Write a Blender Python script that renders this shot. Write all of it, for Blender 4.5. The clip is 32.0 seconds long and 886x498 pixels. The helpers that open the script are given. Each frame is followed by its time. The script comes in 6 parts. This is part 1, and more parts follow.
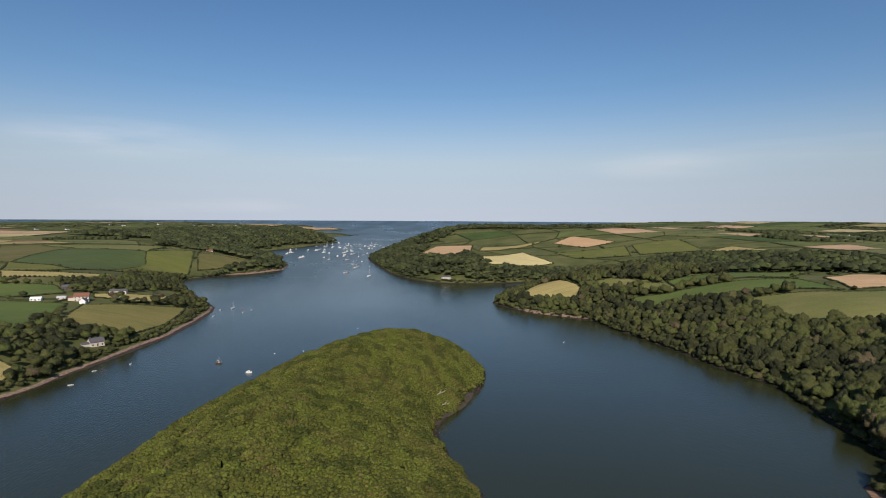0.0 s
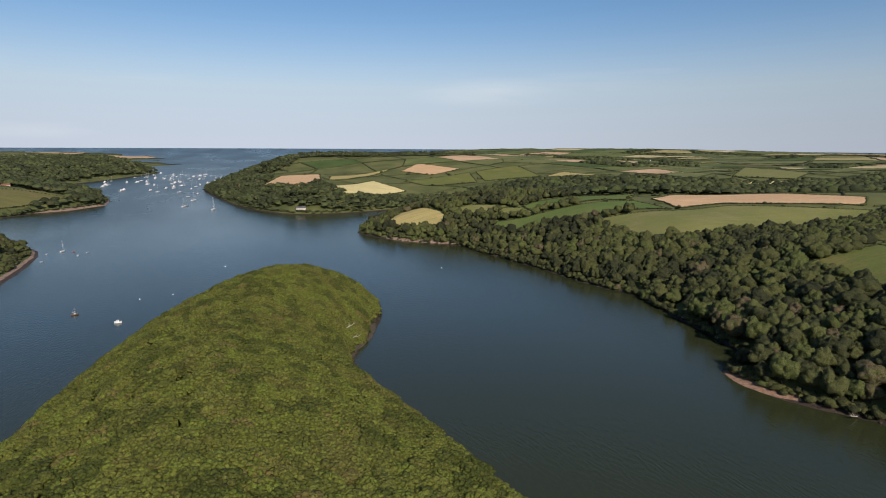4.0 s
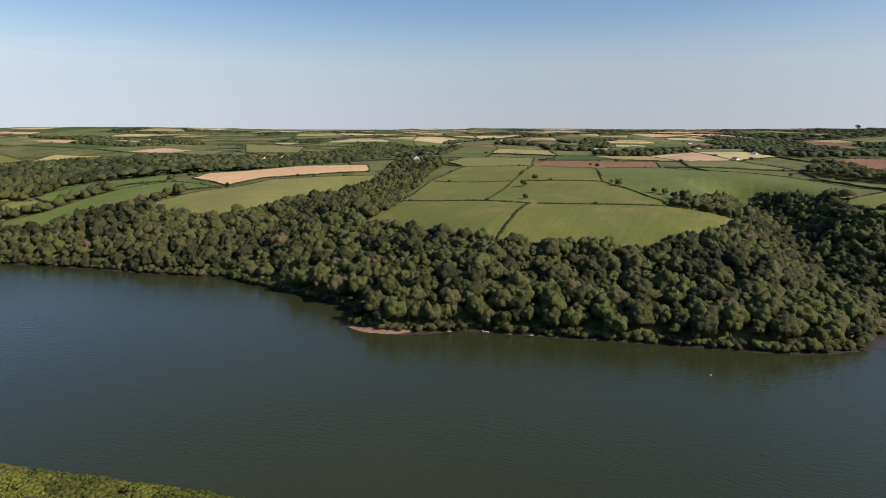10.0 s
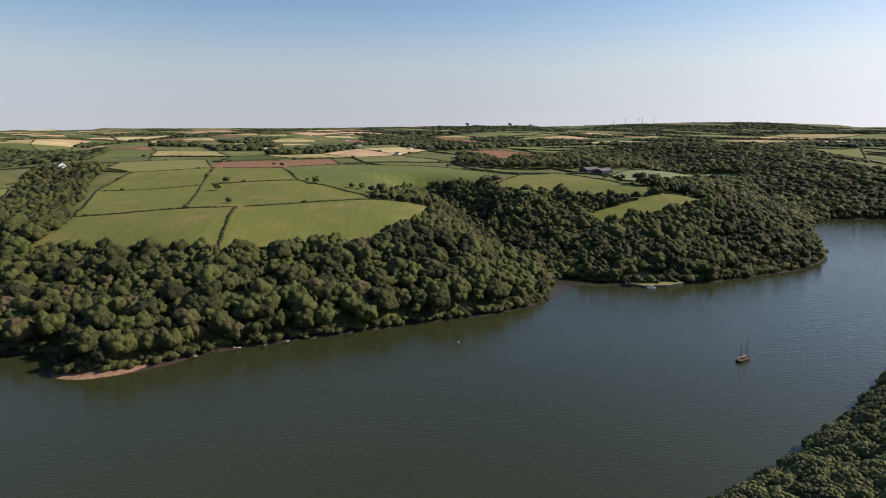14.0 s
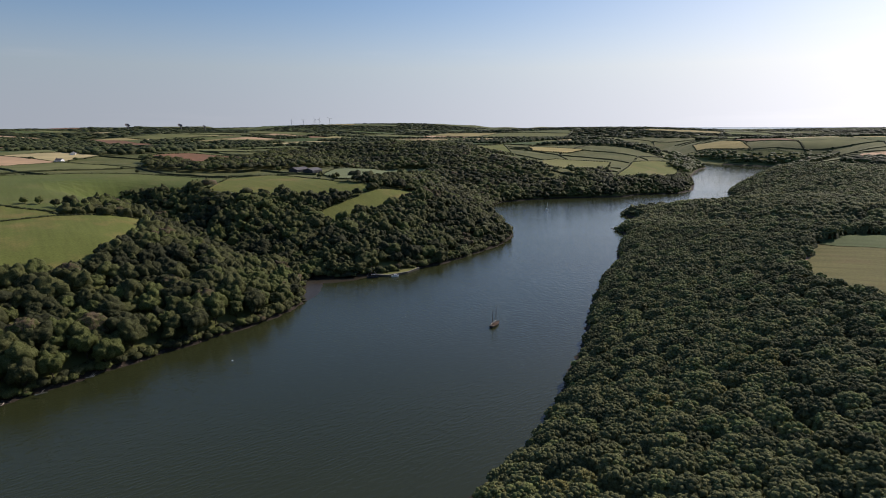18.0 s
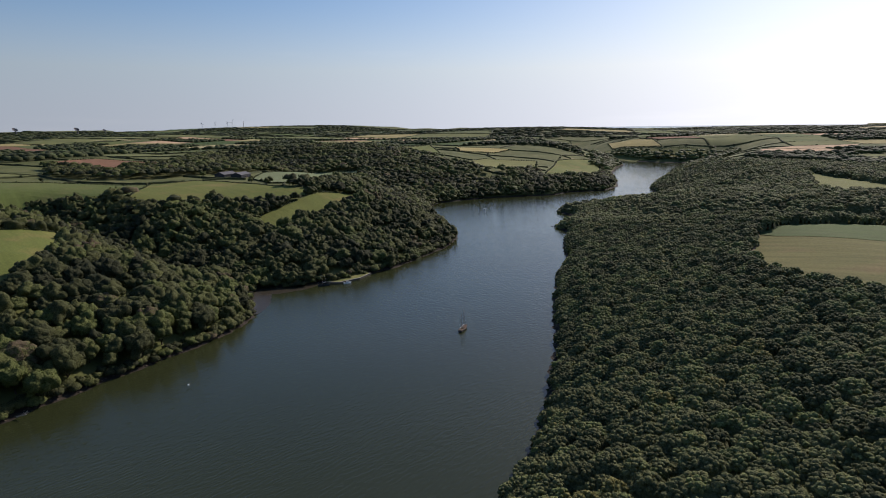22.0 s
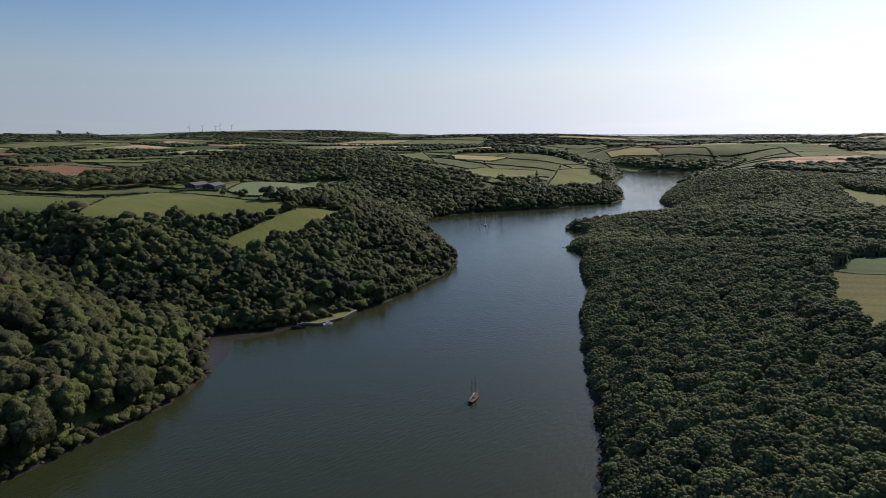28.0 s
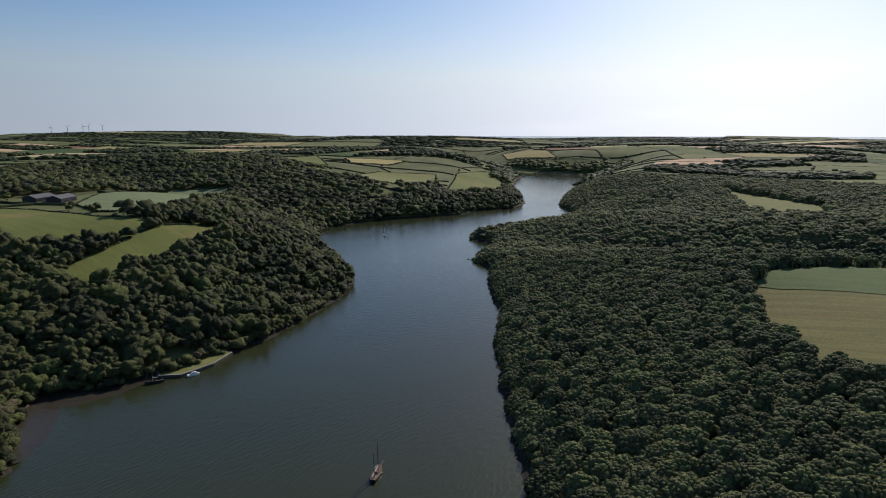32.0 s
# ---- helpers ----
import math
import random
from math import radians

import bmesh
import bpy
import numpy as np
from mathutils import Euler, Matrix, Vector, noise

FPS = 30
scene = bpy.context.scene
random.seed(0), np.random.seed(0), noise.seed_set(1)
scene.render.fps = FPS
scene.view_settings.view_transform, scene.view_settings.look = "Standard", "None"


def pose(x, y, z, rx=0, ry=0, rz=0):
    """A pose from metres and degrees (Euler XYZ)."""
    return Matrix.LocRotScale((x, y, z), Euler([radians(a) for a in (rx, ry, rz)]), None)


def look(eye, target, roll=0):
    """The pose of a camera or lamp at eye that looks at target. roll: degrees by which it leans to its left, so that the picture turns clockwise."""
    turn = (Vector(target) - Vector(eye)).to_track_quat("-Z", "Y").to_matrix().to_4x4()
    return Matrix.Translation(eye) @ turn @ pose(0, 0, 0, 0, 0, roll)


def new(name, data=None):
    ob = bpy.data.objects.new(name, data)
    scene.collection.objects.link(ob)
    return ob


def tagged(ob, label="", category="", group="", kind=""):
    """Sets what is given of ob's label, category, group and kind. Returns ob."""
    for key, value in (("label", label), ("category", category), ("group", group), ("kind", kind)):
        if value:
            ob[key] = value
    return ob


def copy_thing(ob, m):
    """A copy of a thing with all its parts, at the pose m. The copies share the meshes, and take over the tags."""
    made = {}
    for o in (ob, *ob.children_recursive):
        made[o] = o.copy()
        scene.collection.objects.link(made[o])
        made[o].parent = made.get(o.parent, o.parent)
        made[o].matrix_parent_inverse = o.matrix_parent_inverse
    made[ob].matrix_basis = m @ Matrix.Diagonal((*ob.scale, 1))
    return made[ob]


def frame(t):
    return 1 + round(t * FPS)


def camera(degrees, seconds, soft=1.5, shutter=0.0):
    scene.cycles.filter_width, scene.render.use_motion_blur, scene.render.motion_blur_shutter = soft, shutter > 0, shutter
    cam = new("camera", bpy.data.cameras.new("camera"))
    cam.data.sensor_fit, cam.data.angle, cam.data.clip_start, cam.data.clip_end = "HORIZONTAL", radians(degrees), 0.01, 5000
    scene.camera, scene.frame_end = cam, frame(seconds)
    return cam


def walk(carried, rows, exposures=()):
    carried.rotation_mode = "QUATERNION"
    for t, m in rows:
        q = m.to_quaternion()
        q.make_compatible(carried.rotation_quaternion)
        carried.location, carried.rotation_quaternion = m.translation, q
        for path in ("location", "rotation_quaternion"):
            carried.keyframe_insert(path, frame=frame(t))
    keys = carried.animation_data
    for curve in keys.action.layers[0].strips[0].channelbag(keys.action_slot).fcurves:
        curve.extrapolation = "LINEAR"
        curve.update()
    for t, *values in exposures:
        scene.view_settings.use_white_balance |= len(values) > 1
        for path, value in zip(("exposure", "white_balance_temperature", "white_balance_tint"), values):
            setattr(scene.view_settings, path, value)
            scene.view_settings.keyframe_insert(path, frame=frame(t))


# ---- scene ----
cam = camera(74.73, 32.0, soft=1.0)


def view(x, y, z, turn, tilt, lean):
    """A camera's pose: degrees to the left of +y, up from level, and of lean."""
    return pose(x, y, z, 0, 0, turn) @ pose(0, 0, 0, 90 + tilt) @ pose(0, 0, 0, 0, 0, lean)


# seconds, place, turn, tilt and lean
WAY = [
    (0.0, 0.01, 0.01, 105.01, 0.011, -3.083, 0.351),
    (0.5, -4.52, 0.24, 105.26, -2.266, -3.127, 0.403),
    (1.0, -9.20, 0.48, 105.39, -4.423, -3.140, 0.441),
    (1.5, -14.03, 0.85, 105.43, -6.891, -3.159, 0.404),
    (2.0, -18.86, 1.64, 105.45, -8.872, -3.148, 0.424),
    (2.5, -23.68, 2.85, 105.56, -10.735, -3.161, 0.421),
    (3.0, -28.57, 4.39, 105.70, -13.047, -4.241, 0.517),
    (3.5, -33.43, 5.95, 105.76, -14.685, -7.453, 0.334),
    (4.0, -38.20, 7.60, 106.20, -16.500, -10.100, 0.350),
    (4.5, -42.80, 9.30, 106.60, -18.700, -11.700, 0.380),
    (5.0, -47.40, 11.10, 107.10, -21.400, -12.100, 0.420),
    (5.5, -51.98, 13.09, 107.47, -25.073, -12.117, 0.431),
    (6.0, -56.16, 15.46, 107.53, -29.997, -12.072, 0.131),
    (6.5, -60.05, 18.32, 107.65, -34.696, -12.183, 0.244),
    (7.0, -63.61, 21.52, 107.68, -39.356, -12.149, 0.040),
    (7.5, -66.66, 24.94, 107.46, -44.078, -12.124, 0.040),
    (8.0, -69.12, 28.49, 106.94, -48.816, -12.103, -0.036),
    (8.5, -71.23, 32.57, 106.24, -52.640, -12.028, -0.006),
    (9.0, -73.03, 36.96, 105.52, -56.057, -11.986, 0.112),
    (9.5, -74.70, 41.17, 104.99, -59.673, -11.937, 0.086),
    (10.0, -76.08, 45.44, 104.83, -63.762, -11.942, 0.189),
    (10.5, -77.60, 49.77, 104.77, -67.878, -11.976, 0.164),
    (11.0, -79.06, 54.30, 104.72, -71.942, -11.957, 0.105),
    (11.5, -80.17, 59.15, 104.55, -75.912, -11.966, -0.017),
    (12.0, -81.09, 64.22, 104.38, -80.126, -11.967, -0.090),
    (12.5, -82.04, 69.37, 104.37, -84.339, -11.973, -0.071),
    (13.0, -82.80, 74.46, 104.58, -88.573, -11.946, 0.078),
    (13.5, -82.79, 79.52, 104.69, -92.668, -12.012, -0.200),
    (14.0, -82.54, 84.54, 104.77, -96.828, -12.039, -0.203),
    (14.5, -82.04, 89.53, 104.69, -101.082, -12.031, -0.145),
    (15.0, -81.48, 94.55, 104.50, -105.277, -12.033, -0.207),
    (15.5, -80.62, 99.54, 104.36, -109.234, -11.985, -0.110),
    (17.5, -72.03, 116.43, 103.74, -123.796, -12.023, -0.317),
    (18.0, -68.38, 119.74, 103.90, -127.642, -12.074, -0.294),
    (18.5, -64.77, 122.98, 104.09, -131.003, -12.137, -0.428),
    (19.0, -61.24, 126.17, 104.28, -134.152, -12.168, -0.506),
    (19.5, -57.90, 129.18, 104.30, -135.493, -12.185, -0.530),
    (20.0, -54.93, 131.56, 104.22, -135.573, -12.176, -0.542),
    (20.5, -52.39, 132.77, 104.00, -135.679, -12.137, -0.558),
    (21.0, -50.17, 132.64, 103.63, -135.717, -12.098, -0.580),
    (21.5, -48.17, 131.56, 103.18, -135.646, -12.037, -0.647),
    (22.0, -45.80, 129.78, 102.99, -135.576, -12.007, -0.777),
    (22.5, -42.64, 127.46, 103.22, -135.536, -12.002, -0.803),
    (23.0, -38.74, 124.76, 103.82, -135.489, -11.992, -0.787),
    (23.5, -34.55, 121.81, 104.35, -135.490, -11.999, -0.728),
    (24.0, -30.26, 118.43, 104.66, -135.516, -11.963, -0.670),
    (24.5, -26.04, 114.62, 104.75, -135.516, -11.890, -0.607),
    (25.0, -21.96, 110.80, 104.67, -135.519, -11.787, -0.566),
    (25.5, -17.87, 107.01, 104.55, -135.536, -11.703, -0.540),
    (27.5, 2.90, 88.63, 104.71, -136.057, -11.523, -0.189),
    (28.0, 7.15, 83.97, 104.60, -136.508, -11.470, -0.258),
    (28.5, 11.16, 79.25, 104.65, -137.059, -11.404, -0.210),
    (29.0, 14.85, 74.74, 104.88, -137.868, -11.397, -0.260),
    (29.5, 18.18, 70.45, 105.14, -139.013, -11.362, -0.290),
    (30.0, 21.47, 66.16, 105.40, -140.402, -11.364, -0.255),
    (30.5, 25.28, 61.57, 105.82, -141.876, -11.352, -0.173),
    (31.0, 29.05, 56.90, 106.26, -143.238, -11.373, -0.074),
    (31.5, 32.88, 52.17, 106.57, -144.744, -11.358, -0.039),
    (32.0, 36.54, 47.59, 106.66, -146.552, -11.354, -0.033),
]
walk(cam, [(t, view(*row)) for t, *row in WAY], [(0, 0.1, 6550, 15), (3.5, 0.2, 6550, 15), (6, 0.35, 6650, 16), (9, 0.5, 6750, 16), (13, 0.64, 7000, 17), (15.5, 0.4, 6900, 17), (18, 0.15, 6600, 17), (25, 0.14, 6450, 16), (32, 0.02, 6250, 14)])

# ---- daylight ----
SUN_YAW, SUN_HEIGHT = -175.0, 35.0
world = bpy.data.worlds.new("sky")
scene.world = world
world.use_nodes = True
wn, wl = world.node_tree.nodes, world.node_tree.links
sky = wn.new("ShaderNodeTexSky")
sky.sky_type, sky.sun_disc = "NISHITA", False
sky.sun_elevation, sky.sun_rotation = radians(SUN_HEIGHT), radians(-SUN_YAW)
sky.altitude, sky.air_density, sky.dust_density, sky.ozone_density = 100, 1.0, 1.05, 2.4
# the lowest band takes the colour just above it
low_way = wn.new("ShaderNodeTexCoord")
low_cut = wn.new("ShaderNodeVectorMath")
low_cut.operation = "MAXIMUM"
low_cut.inputs[1].default_value = (-1, -1, 0.09)
wl.new(low_way.outputs["Generated"], low_cut.inputs[0])
wl.new(low_cut.outputs[0], sky.inputs["Vector"])
# thin sea haze: towards the horizon the sky loses its colour
way_up = wn.new("ShaderNodeTexCoord")
parts = wn.new("ShaderNodeSeparateXYZ")
wl.new(way_up.outputs["Generated"], parts.inputs[0])
haze = wn.new("ShaderNodeMapRange")
haze.interpolation_type = "SMOOTHSTEP"
haze.inputs["From Min"].default_value, haze.inputs["From Max"].default_value = -0.02, 0.22
haze.inputs["To Min"].default_value, haze.inputs["To Max"].default_value = 0.9, 0.0
wl.new(parts.outputs[2], haze.inputs[0])
grey = wn.new("ShaderNodeHueSaturation")
grey.inputs["Saturation"].default_value, grey.inputs["Value"].default_value = 0.35, 0.81
wl.new(sky.outputs[0], grey.inputs["Color"])
cool = wn.new("ShaderNodeMix")
cool.data_type, cool.blend_type = "RGBA", "MULTIPLY"
cool.inputs[0].default_value, cool.inputs[7].default_value = 1.0, (0.95, 0.97, 1.06, 1)
wl.new(grey.outputs[0], cool.inputs[6])
whole = wn.new("ShaderNodeMix")
whole.data_type = "RGBA"
wl.new(haze.outputs[0], whole.inputs[0])
deep = wn.new("ShaderNodeHueSaturation")
deep.inputs["Saturation"].default_value, deep.inputs["Value"].default_value = 1.22, 0.92
wl.new(sky.outputs[0], deep.inputs["Color"])
wl.new(deep.outputs[0], whole.inputs[6])
wl.new(cool.outputs[2], whole.inputs[7])
# faint cirrus low in the sky
flat_way = wn.new("ShaderNodeMapping")
flat_way.inputs["Scale"].default_value = (2.2, 2.2, 22)
wl.new(way_up.outputs["Generated"], flat_way.inputs[0])
wisp = wn.new("ShaderNodeTexNoise")
wisp.inputs["Scale"].default_value, wisp.inputs["Detail"].default_value = 1.3, 6
wl.new(flat_way.outputs[0], wisp.inputs["Vector"])
thin = wn.new("ShaderNodeMapRange")
thin.inputs["From Min"].default_value, thin.inputs["From Max"].default_value = 0.60, 0.80
thin.inputs["To Max"].default_value = 0.12
wl.new(wisp.outputs[0], thin.inputs[0])
band = wn.new("ShaderNodeMapRange")
band.inputs["From Min"].default_value, band.inputs["From Max"].default_value = 0.17, 0.10
wl.new(parts.outputs[2], band.inputs[0])
veil = wn.new("ShaderNodeMath")
veil.operation = "MULTIPLY"
wl.new(thin.outputs[0], veil.inputs[0])
wl.new(band.outputs[0], veil.inputs[1])
pale = wn.new("ShaderNodeHueSaturation")
pale.inputs["Saturation"].default_value, pale.inputs["Value"].default_value = 0.1, 1.35
wl.new(whole.outputs[2], pale.inputs["Color"])
clouded = wn.new("ShaderNodeMix")
clouded.data_type = "RGBA"
wl.new(veil.outputs[0], clouded.inputs[0])
wl.new(whole.outputs[2], clouded.inputs[6])
wl.new(pale.outputs[0], clouded.inputs[7])
whole_sky = clouded.outputs[2]
for yaw, height, reach, share in ((29.0, 6.6, 0.20, 0.5), (-21.0, 4.9, 0.17, 0.26)):
    away = wn.new("ShaderNodeVectorMath")
    away.operation = "DISTANCE"
    flat = wn.new("ShaderNodeVectorMath")
    flat.operation = "MULTIPLY"
    flat.inputs[1].default_value = (1, 1, 5.5)
    wl.new(way_up.outputs["Generated"], flat.inputs[0])
    wl.new(flat.outputs[0], away.inputs[0])
    rise = radians(height)
    away.inputs[1].default_value = (-math.sin(radians(yaw)) * math.cos(rise), math.cos(radians(yaw)) * math.cos(rise), 5.5 * math.sin(rise))
    fade = wn.new("ShaderNodeMapRange")
    fade.interpolation_type = "SMOOTHSTEP"
    fade.inputs["From Min"].default_value, fade.inputs["From Max"].default_value = reach, 0.0
    fade.inputs["To Max"].default_value = share
    wl.new(away.outputs["Value"], fade.inputs[0])
    streak = wn.new("ShaderNodeTexNoise")
    streak.inputs["Scale"].default_value, streak.inputs["Detail"].default_value = 5.0, 5
    wl.new(flat.outputs[0], streak.inputs["Vector"])
    torn = wn.new("ShaderNodeMapRange")
    torn.inputs["From Min"].default_value, torn.inputs["From Max"].default_value = 0.25, 0.66
    wl.new(streak.outputs[0], torn.inputs[0])
    amount = wn.new("ShaderNodeMath")
    amount.operation = "MULTIPLY"
    wl.new(fade.outputs[0], amount.inputs[0])
    wl.new(torn.outputs[0], amount.inputs[1])
    cloud = wn.new("ShaderNodeMix")
    cloud.data_type = "RGBA"
    wl.new(amount.outputs[0], cloud.inputs[0])
    wl.new(whole_sky, cloud.inputs[6])
    wl.new(pale.outputs[0], cloud.inputs[7])
    whole_sky = cloud.outputs[2]
wl.new(whole_sky, wn["Background"].inputs[0])
wn["Background"].inputs[1].default_value = 0.096
lamp = bpy.data.lights.new("sun", "SUN")
lamp.energy, lamp.angle, lamp.color = 3.8, radians(0.6), (1.0, 0.93, 0.82)
sun = new("sun", lamp)
up = radians(SUN_HEIGHT)
to_sun = Vector((-math.sin(radians(SUN_YAW)) * math.cos(up), math.cos(radians(SUN_YAW)) * math.cos(up), math.sin(up)))
sun.matrix_world = look(to_sun * 400, (0, 0, 0))


# ---- materials ----
def material(name, rough=0.9, spec=0.3):
    m = bpy.data.materials.new(name)
    m.use_nodes = True
    nt = m.node_tree
    b = nt.nodes["Principled BSDF"]
    b.inputs["Roughness"].default_value, b.inputs["Specular IOR Level"].default_value = rough, spec
    return m, nt, b


def node(nt, kind, **sockets):
    n = nt.nodes.new(kind)
    for key, value in sockets.items():
        n.inputs[key].default_value = value
    return n


def rgb(c):
    return (*c, 1.0)


def noisy(nt, scale, detail=3.0, vec=None, stretch=None):
    """A noise in metres: its value output."""
    n = node(nt, "ShaderNodeTexNoise", Scale=scale, Detail=detail)
    if vec is None:
        vec = nt.nodes.new("ShaderNodeNewGeometry").outputs["Position"]
    if stretch:
        mp = nt.nodes.new("ShaderNodeMapping")
        mp.inputs["Scale"].default_value = stretch[:3]
        if len(stretch) > 3:
            mp.inputs["Rotation"].default_value = (0, 0, radians(stretch[3]))
        nt.links.new(vec, mp.inputs[0])
        vec = mp.outputs[0]
    nt.links.new(vec, n.inputs["Vector"])
    return n.outputs[0]


def ramp(nt, value, stops, step=False):
    r = nt.nodes.new("ShaderNodeValToRGB")
    if step:
        r.color_ramp.interpolation = "CONSTANT"
    while len(r.color_ramp.elements) < len(stops):
        r.color_ramp.elements.new(0.5)
    for e, (at, c) in zip(r.color_ramp.elements, stops):
        e.position, e.color = at, rgb(c)
    nt.links.new(value, r.inputs[0])
    return r.outputs[0]


def blend(nt, a, b, factor, how="MIX"):
    """Two colours (sockets or tuples) by a factor (socket or number)."""
    n = nt.nodes.new("ShaderNodeMix")
    n.data_type, n.blend_type = "RGBA", how
    for slot, v in ((0, factor), (6, a), (7, b)):
        if isinstance(v, tuple):
            n.inputs[slot].default_value = rgb(v)
        elif isinstance(v, (int, float)):
            n.inputs[slot].default_value = v
        else:
            nt.links.new(v, n.inputs[slot])
    return n.outputs[2]


def relief(nt, b, value, strength, depth):
    n = node(nt, "ShaderNodeBump", Strength=strength, Distance=depth)
    nt.links.new(value, n.inputs["Height"])
    nt.links.new(n.outputs[0], b.inputs["Normal"])


def plain(name, color, rough=0.7, metal=0.0, vary=0.15, grain=3.0):
    m, nt, b = material(name, rough)
    b.inputs["Metallic"].default_value = metal
    dark = tuple(c * (1 - vary) for c in color)
    nt.links.new(ramp(nt, noisy(nt, grain, 4), [(0.3, dark), (0.7, color)]), b.inputs["Base Color"])
    return m


def foliage(name, dark, light, odd, gloss=0.12, patches=0.0, rough=0.7, thin=0.12, vary=0.3):
    """Leaves: a hue for each tree (attribute tint), speckled leaf by leaf."""
    m, nt, b = material(name, rough, gloss)
    at = nt.nodes.new("ShaderNodeAttribute")
    at.attribute_name = "tint"
    fresh = (light[0] * 1.0, light[1] * 1.14, light[2] * 0.95)
    own = ramp(nt, at.outputs["Fac"], [(0.0, dark), (0.52, light), (0.84, fresh), (0.92, light), (1.0, odd)])
    geo = nt.nodes.new("ShaderNodeNewGeometry")
    if patches:
        own = blend(nt, own, odd, ramp(nt, noisy(nt, 0.055, 4), [(0.5, (0, 0, 0)), (0.68, (patches,) * 3)]))
    leaf = ramp(nt, geo.outputs["Random Per Island"], [(0.0, (1 - vary,) * 3), (1.0, (1 + vary,) * 3)])
    c = blend(nt, own, leaf, 1.0, "MULTIPLY")
    fine = noisy(nt, 1.7, 6)
    c = blend(nt, c, ramp(nt, fine, [(0.3, (0.5, 0.52, 0.46)), (0.7, (1.42, 1.38, 1.25))]), 0.85, "MULTIPLY")
    nt.links.new(c, b.inputs["Base Color"])
    clump = node(nt, "ShaderNodeTexVoronoi", Scale=1.3)
    nt.links.new(geo.outputs["Position"], clump.inputs["Vector"])
    up = node(nt, "ShaderNodeMath")
    up.operation = "MULTIPLY_ADD"
    nt.links.new(clump.outputs["Distance"], up.inputs[0])
    up.inputs[1].default_value = -0.9
    nt.links.new(noisy(nt, 3.0, 4), up.inputs[2])
    relief(nt, b, up.outputs[0], 0.7, 0.6)
    through_leaf = nt.nodes.new("ShaderNodeBsdfTranslucent")
    nt.links.new(c, through_leaf.inputs[0])
    mix = node(nt, "ShaderNodeMixShader", Fac=thin)
    nt.links.new(b.outputs[0], mix.inputs[1])
    nt.links.new(through_leaf.outputs[0], mix.inputs[2])
    nt.links.new(mix.outputs[0], nt.nodes["Material Output"].inputs[0])
    return m


def turf(name, a, b_, patch, lines=0.0, angle=0.0):
    """Grass or stubble: patches of two hues, grain, and drilled or mown lines."""
    m, nt, b = material(name, 0.95, 0.15)
    c = ramp(nt, noisy(nt, 0.013, 4), [(0.35, a), (0.65, b_)])
    c = blend(nt, c, patch, ramp(nt, noisy(nt, 0.035, 5), [(0.52, (0, 0, 0)), (0.72, (0.8, 0.8, 0.8))]))
    c = blend(nt, c, ramp(nt, noisy(nt, 0.9, 5), [(0.3, (0.75, 0.75, 0.72)), (0.7, (1.2, 1.2, 1.15))]), 0.7, "MULTIPLY")
    if lines:
        w = noisy(nt, 1.0, 2, None, (0.02, 0.35, 0.02, angle))
        c = blend(nt, c, ramp(nt, w, [(0.4, (0.8, 0.8, 0.78)), (0.6, (1.12, 1.12, 1.1))]), lines, "MULTIPLY")
    nt.links.new(c, b.inputs["Base Color"])
    relief(nt, b, noisy(nt, 1.5, 4), 0.5, 0.3)
    return m


OAK = foliage("oak_leaves", (0.094, 0.112, 0.045), (0.140, 0.158, 0.062), (0.140, 0.116, 0.062), 0.15, 0.0, 0.62, 0.42)
SCRUB = foliage("low_oak_leaves", (0.100, 0.110, 0.025), (0.140, 0.148, 0.037), (0.150, 0.118, 0.046), 0.12, 0.6)
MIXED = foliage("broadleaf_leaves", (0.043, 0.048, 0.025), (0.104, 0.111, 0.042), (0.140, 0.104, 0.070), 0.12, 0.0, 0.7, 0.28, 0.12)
OAK_ROOF = foliage("oak_canopy_leaves", (0.090, 0.098, 0.049), (0.186, 0.194, 0.091), (0.220, 0.200, 0.072), 0.12, 0.0, 0.75, 0.32, 0.12)
LOW_ROOF = foliage("low_oak_canopy_leaves", (0.058, 0.071, 0.016), (0.120, 0.130, 0.028), (0.140, 0.112, 0.042), 0.12, 0.3, 0.7, 0.12, 0.18)
COPSE = foliage("far_leaves", (0.044, 0.054, 0.026), (0.084, 0.096, 0.042), (0.105, 0.092, 0.050), 0.12, 0.0, 0.7, 0.25)
BARK = plain("bark", (0.11, 0.085, 0.06), 0.9, 0, 0.5, 2.0)
DEADWOOD = plain("dead_wood", (0.42, 0.37, 0.30), 0.9, 0, 0.3, 2.0)
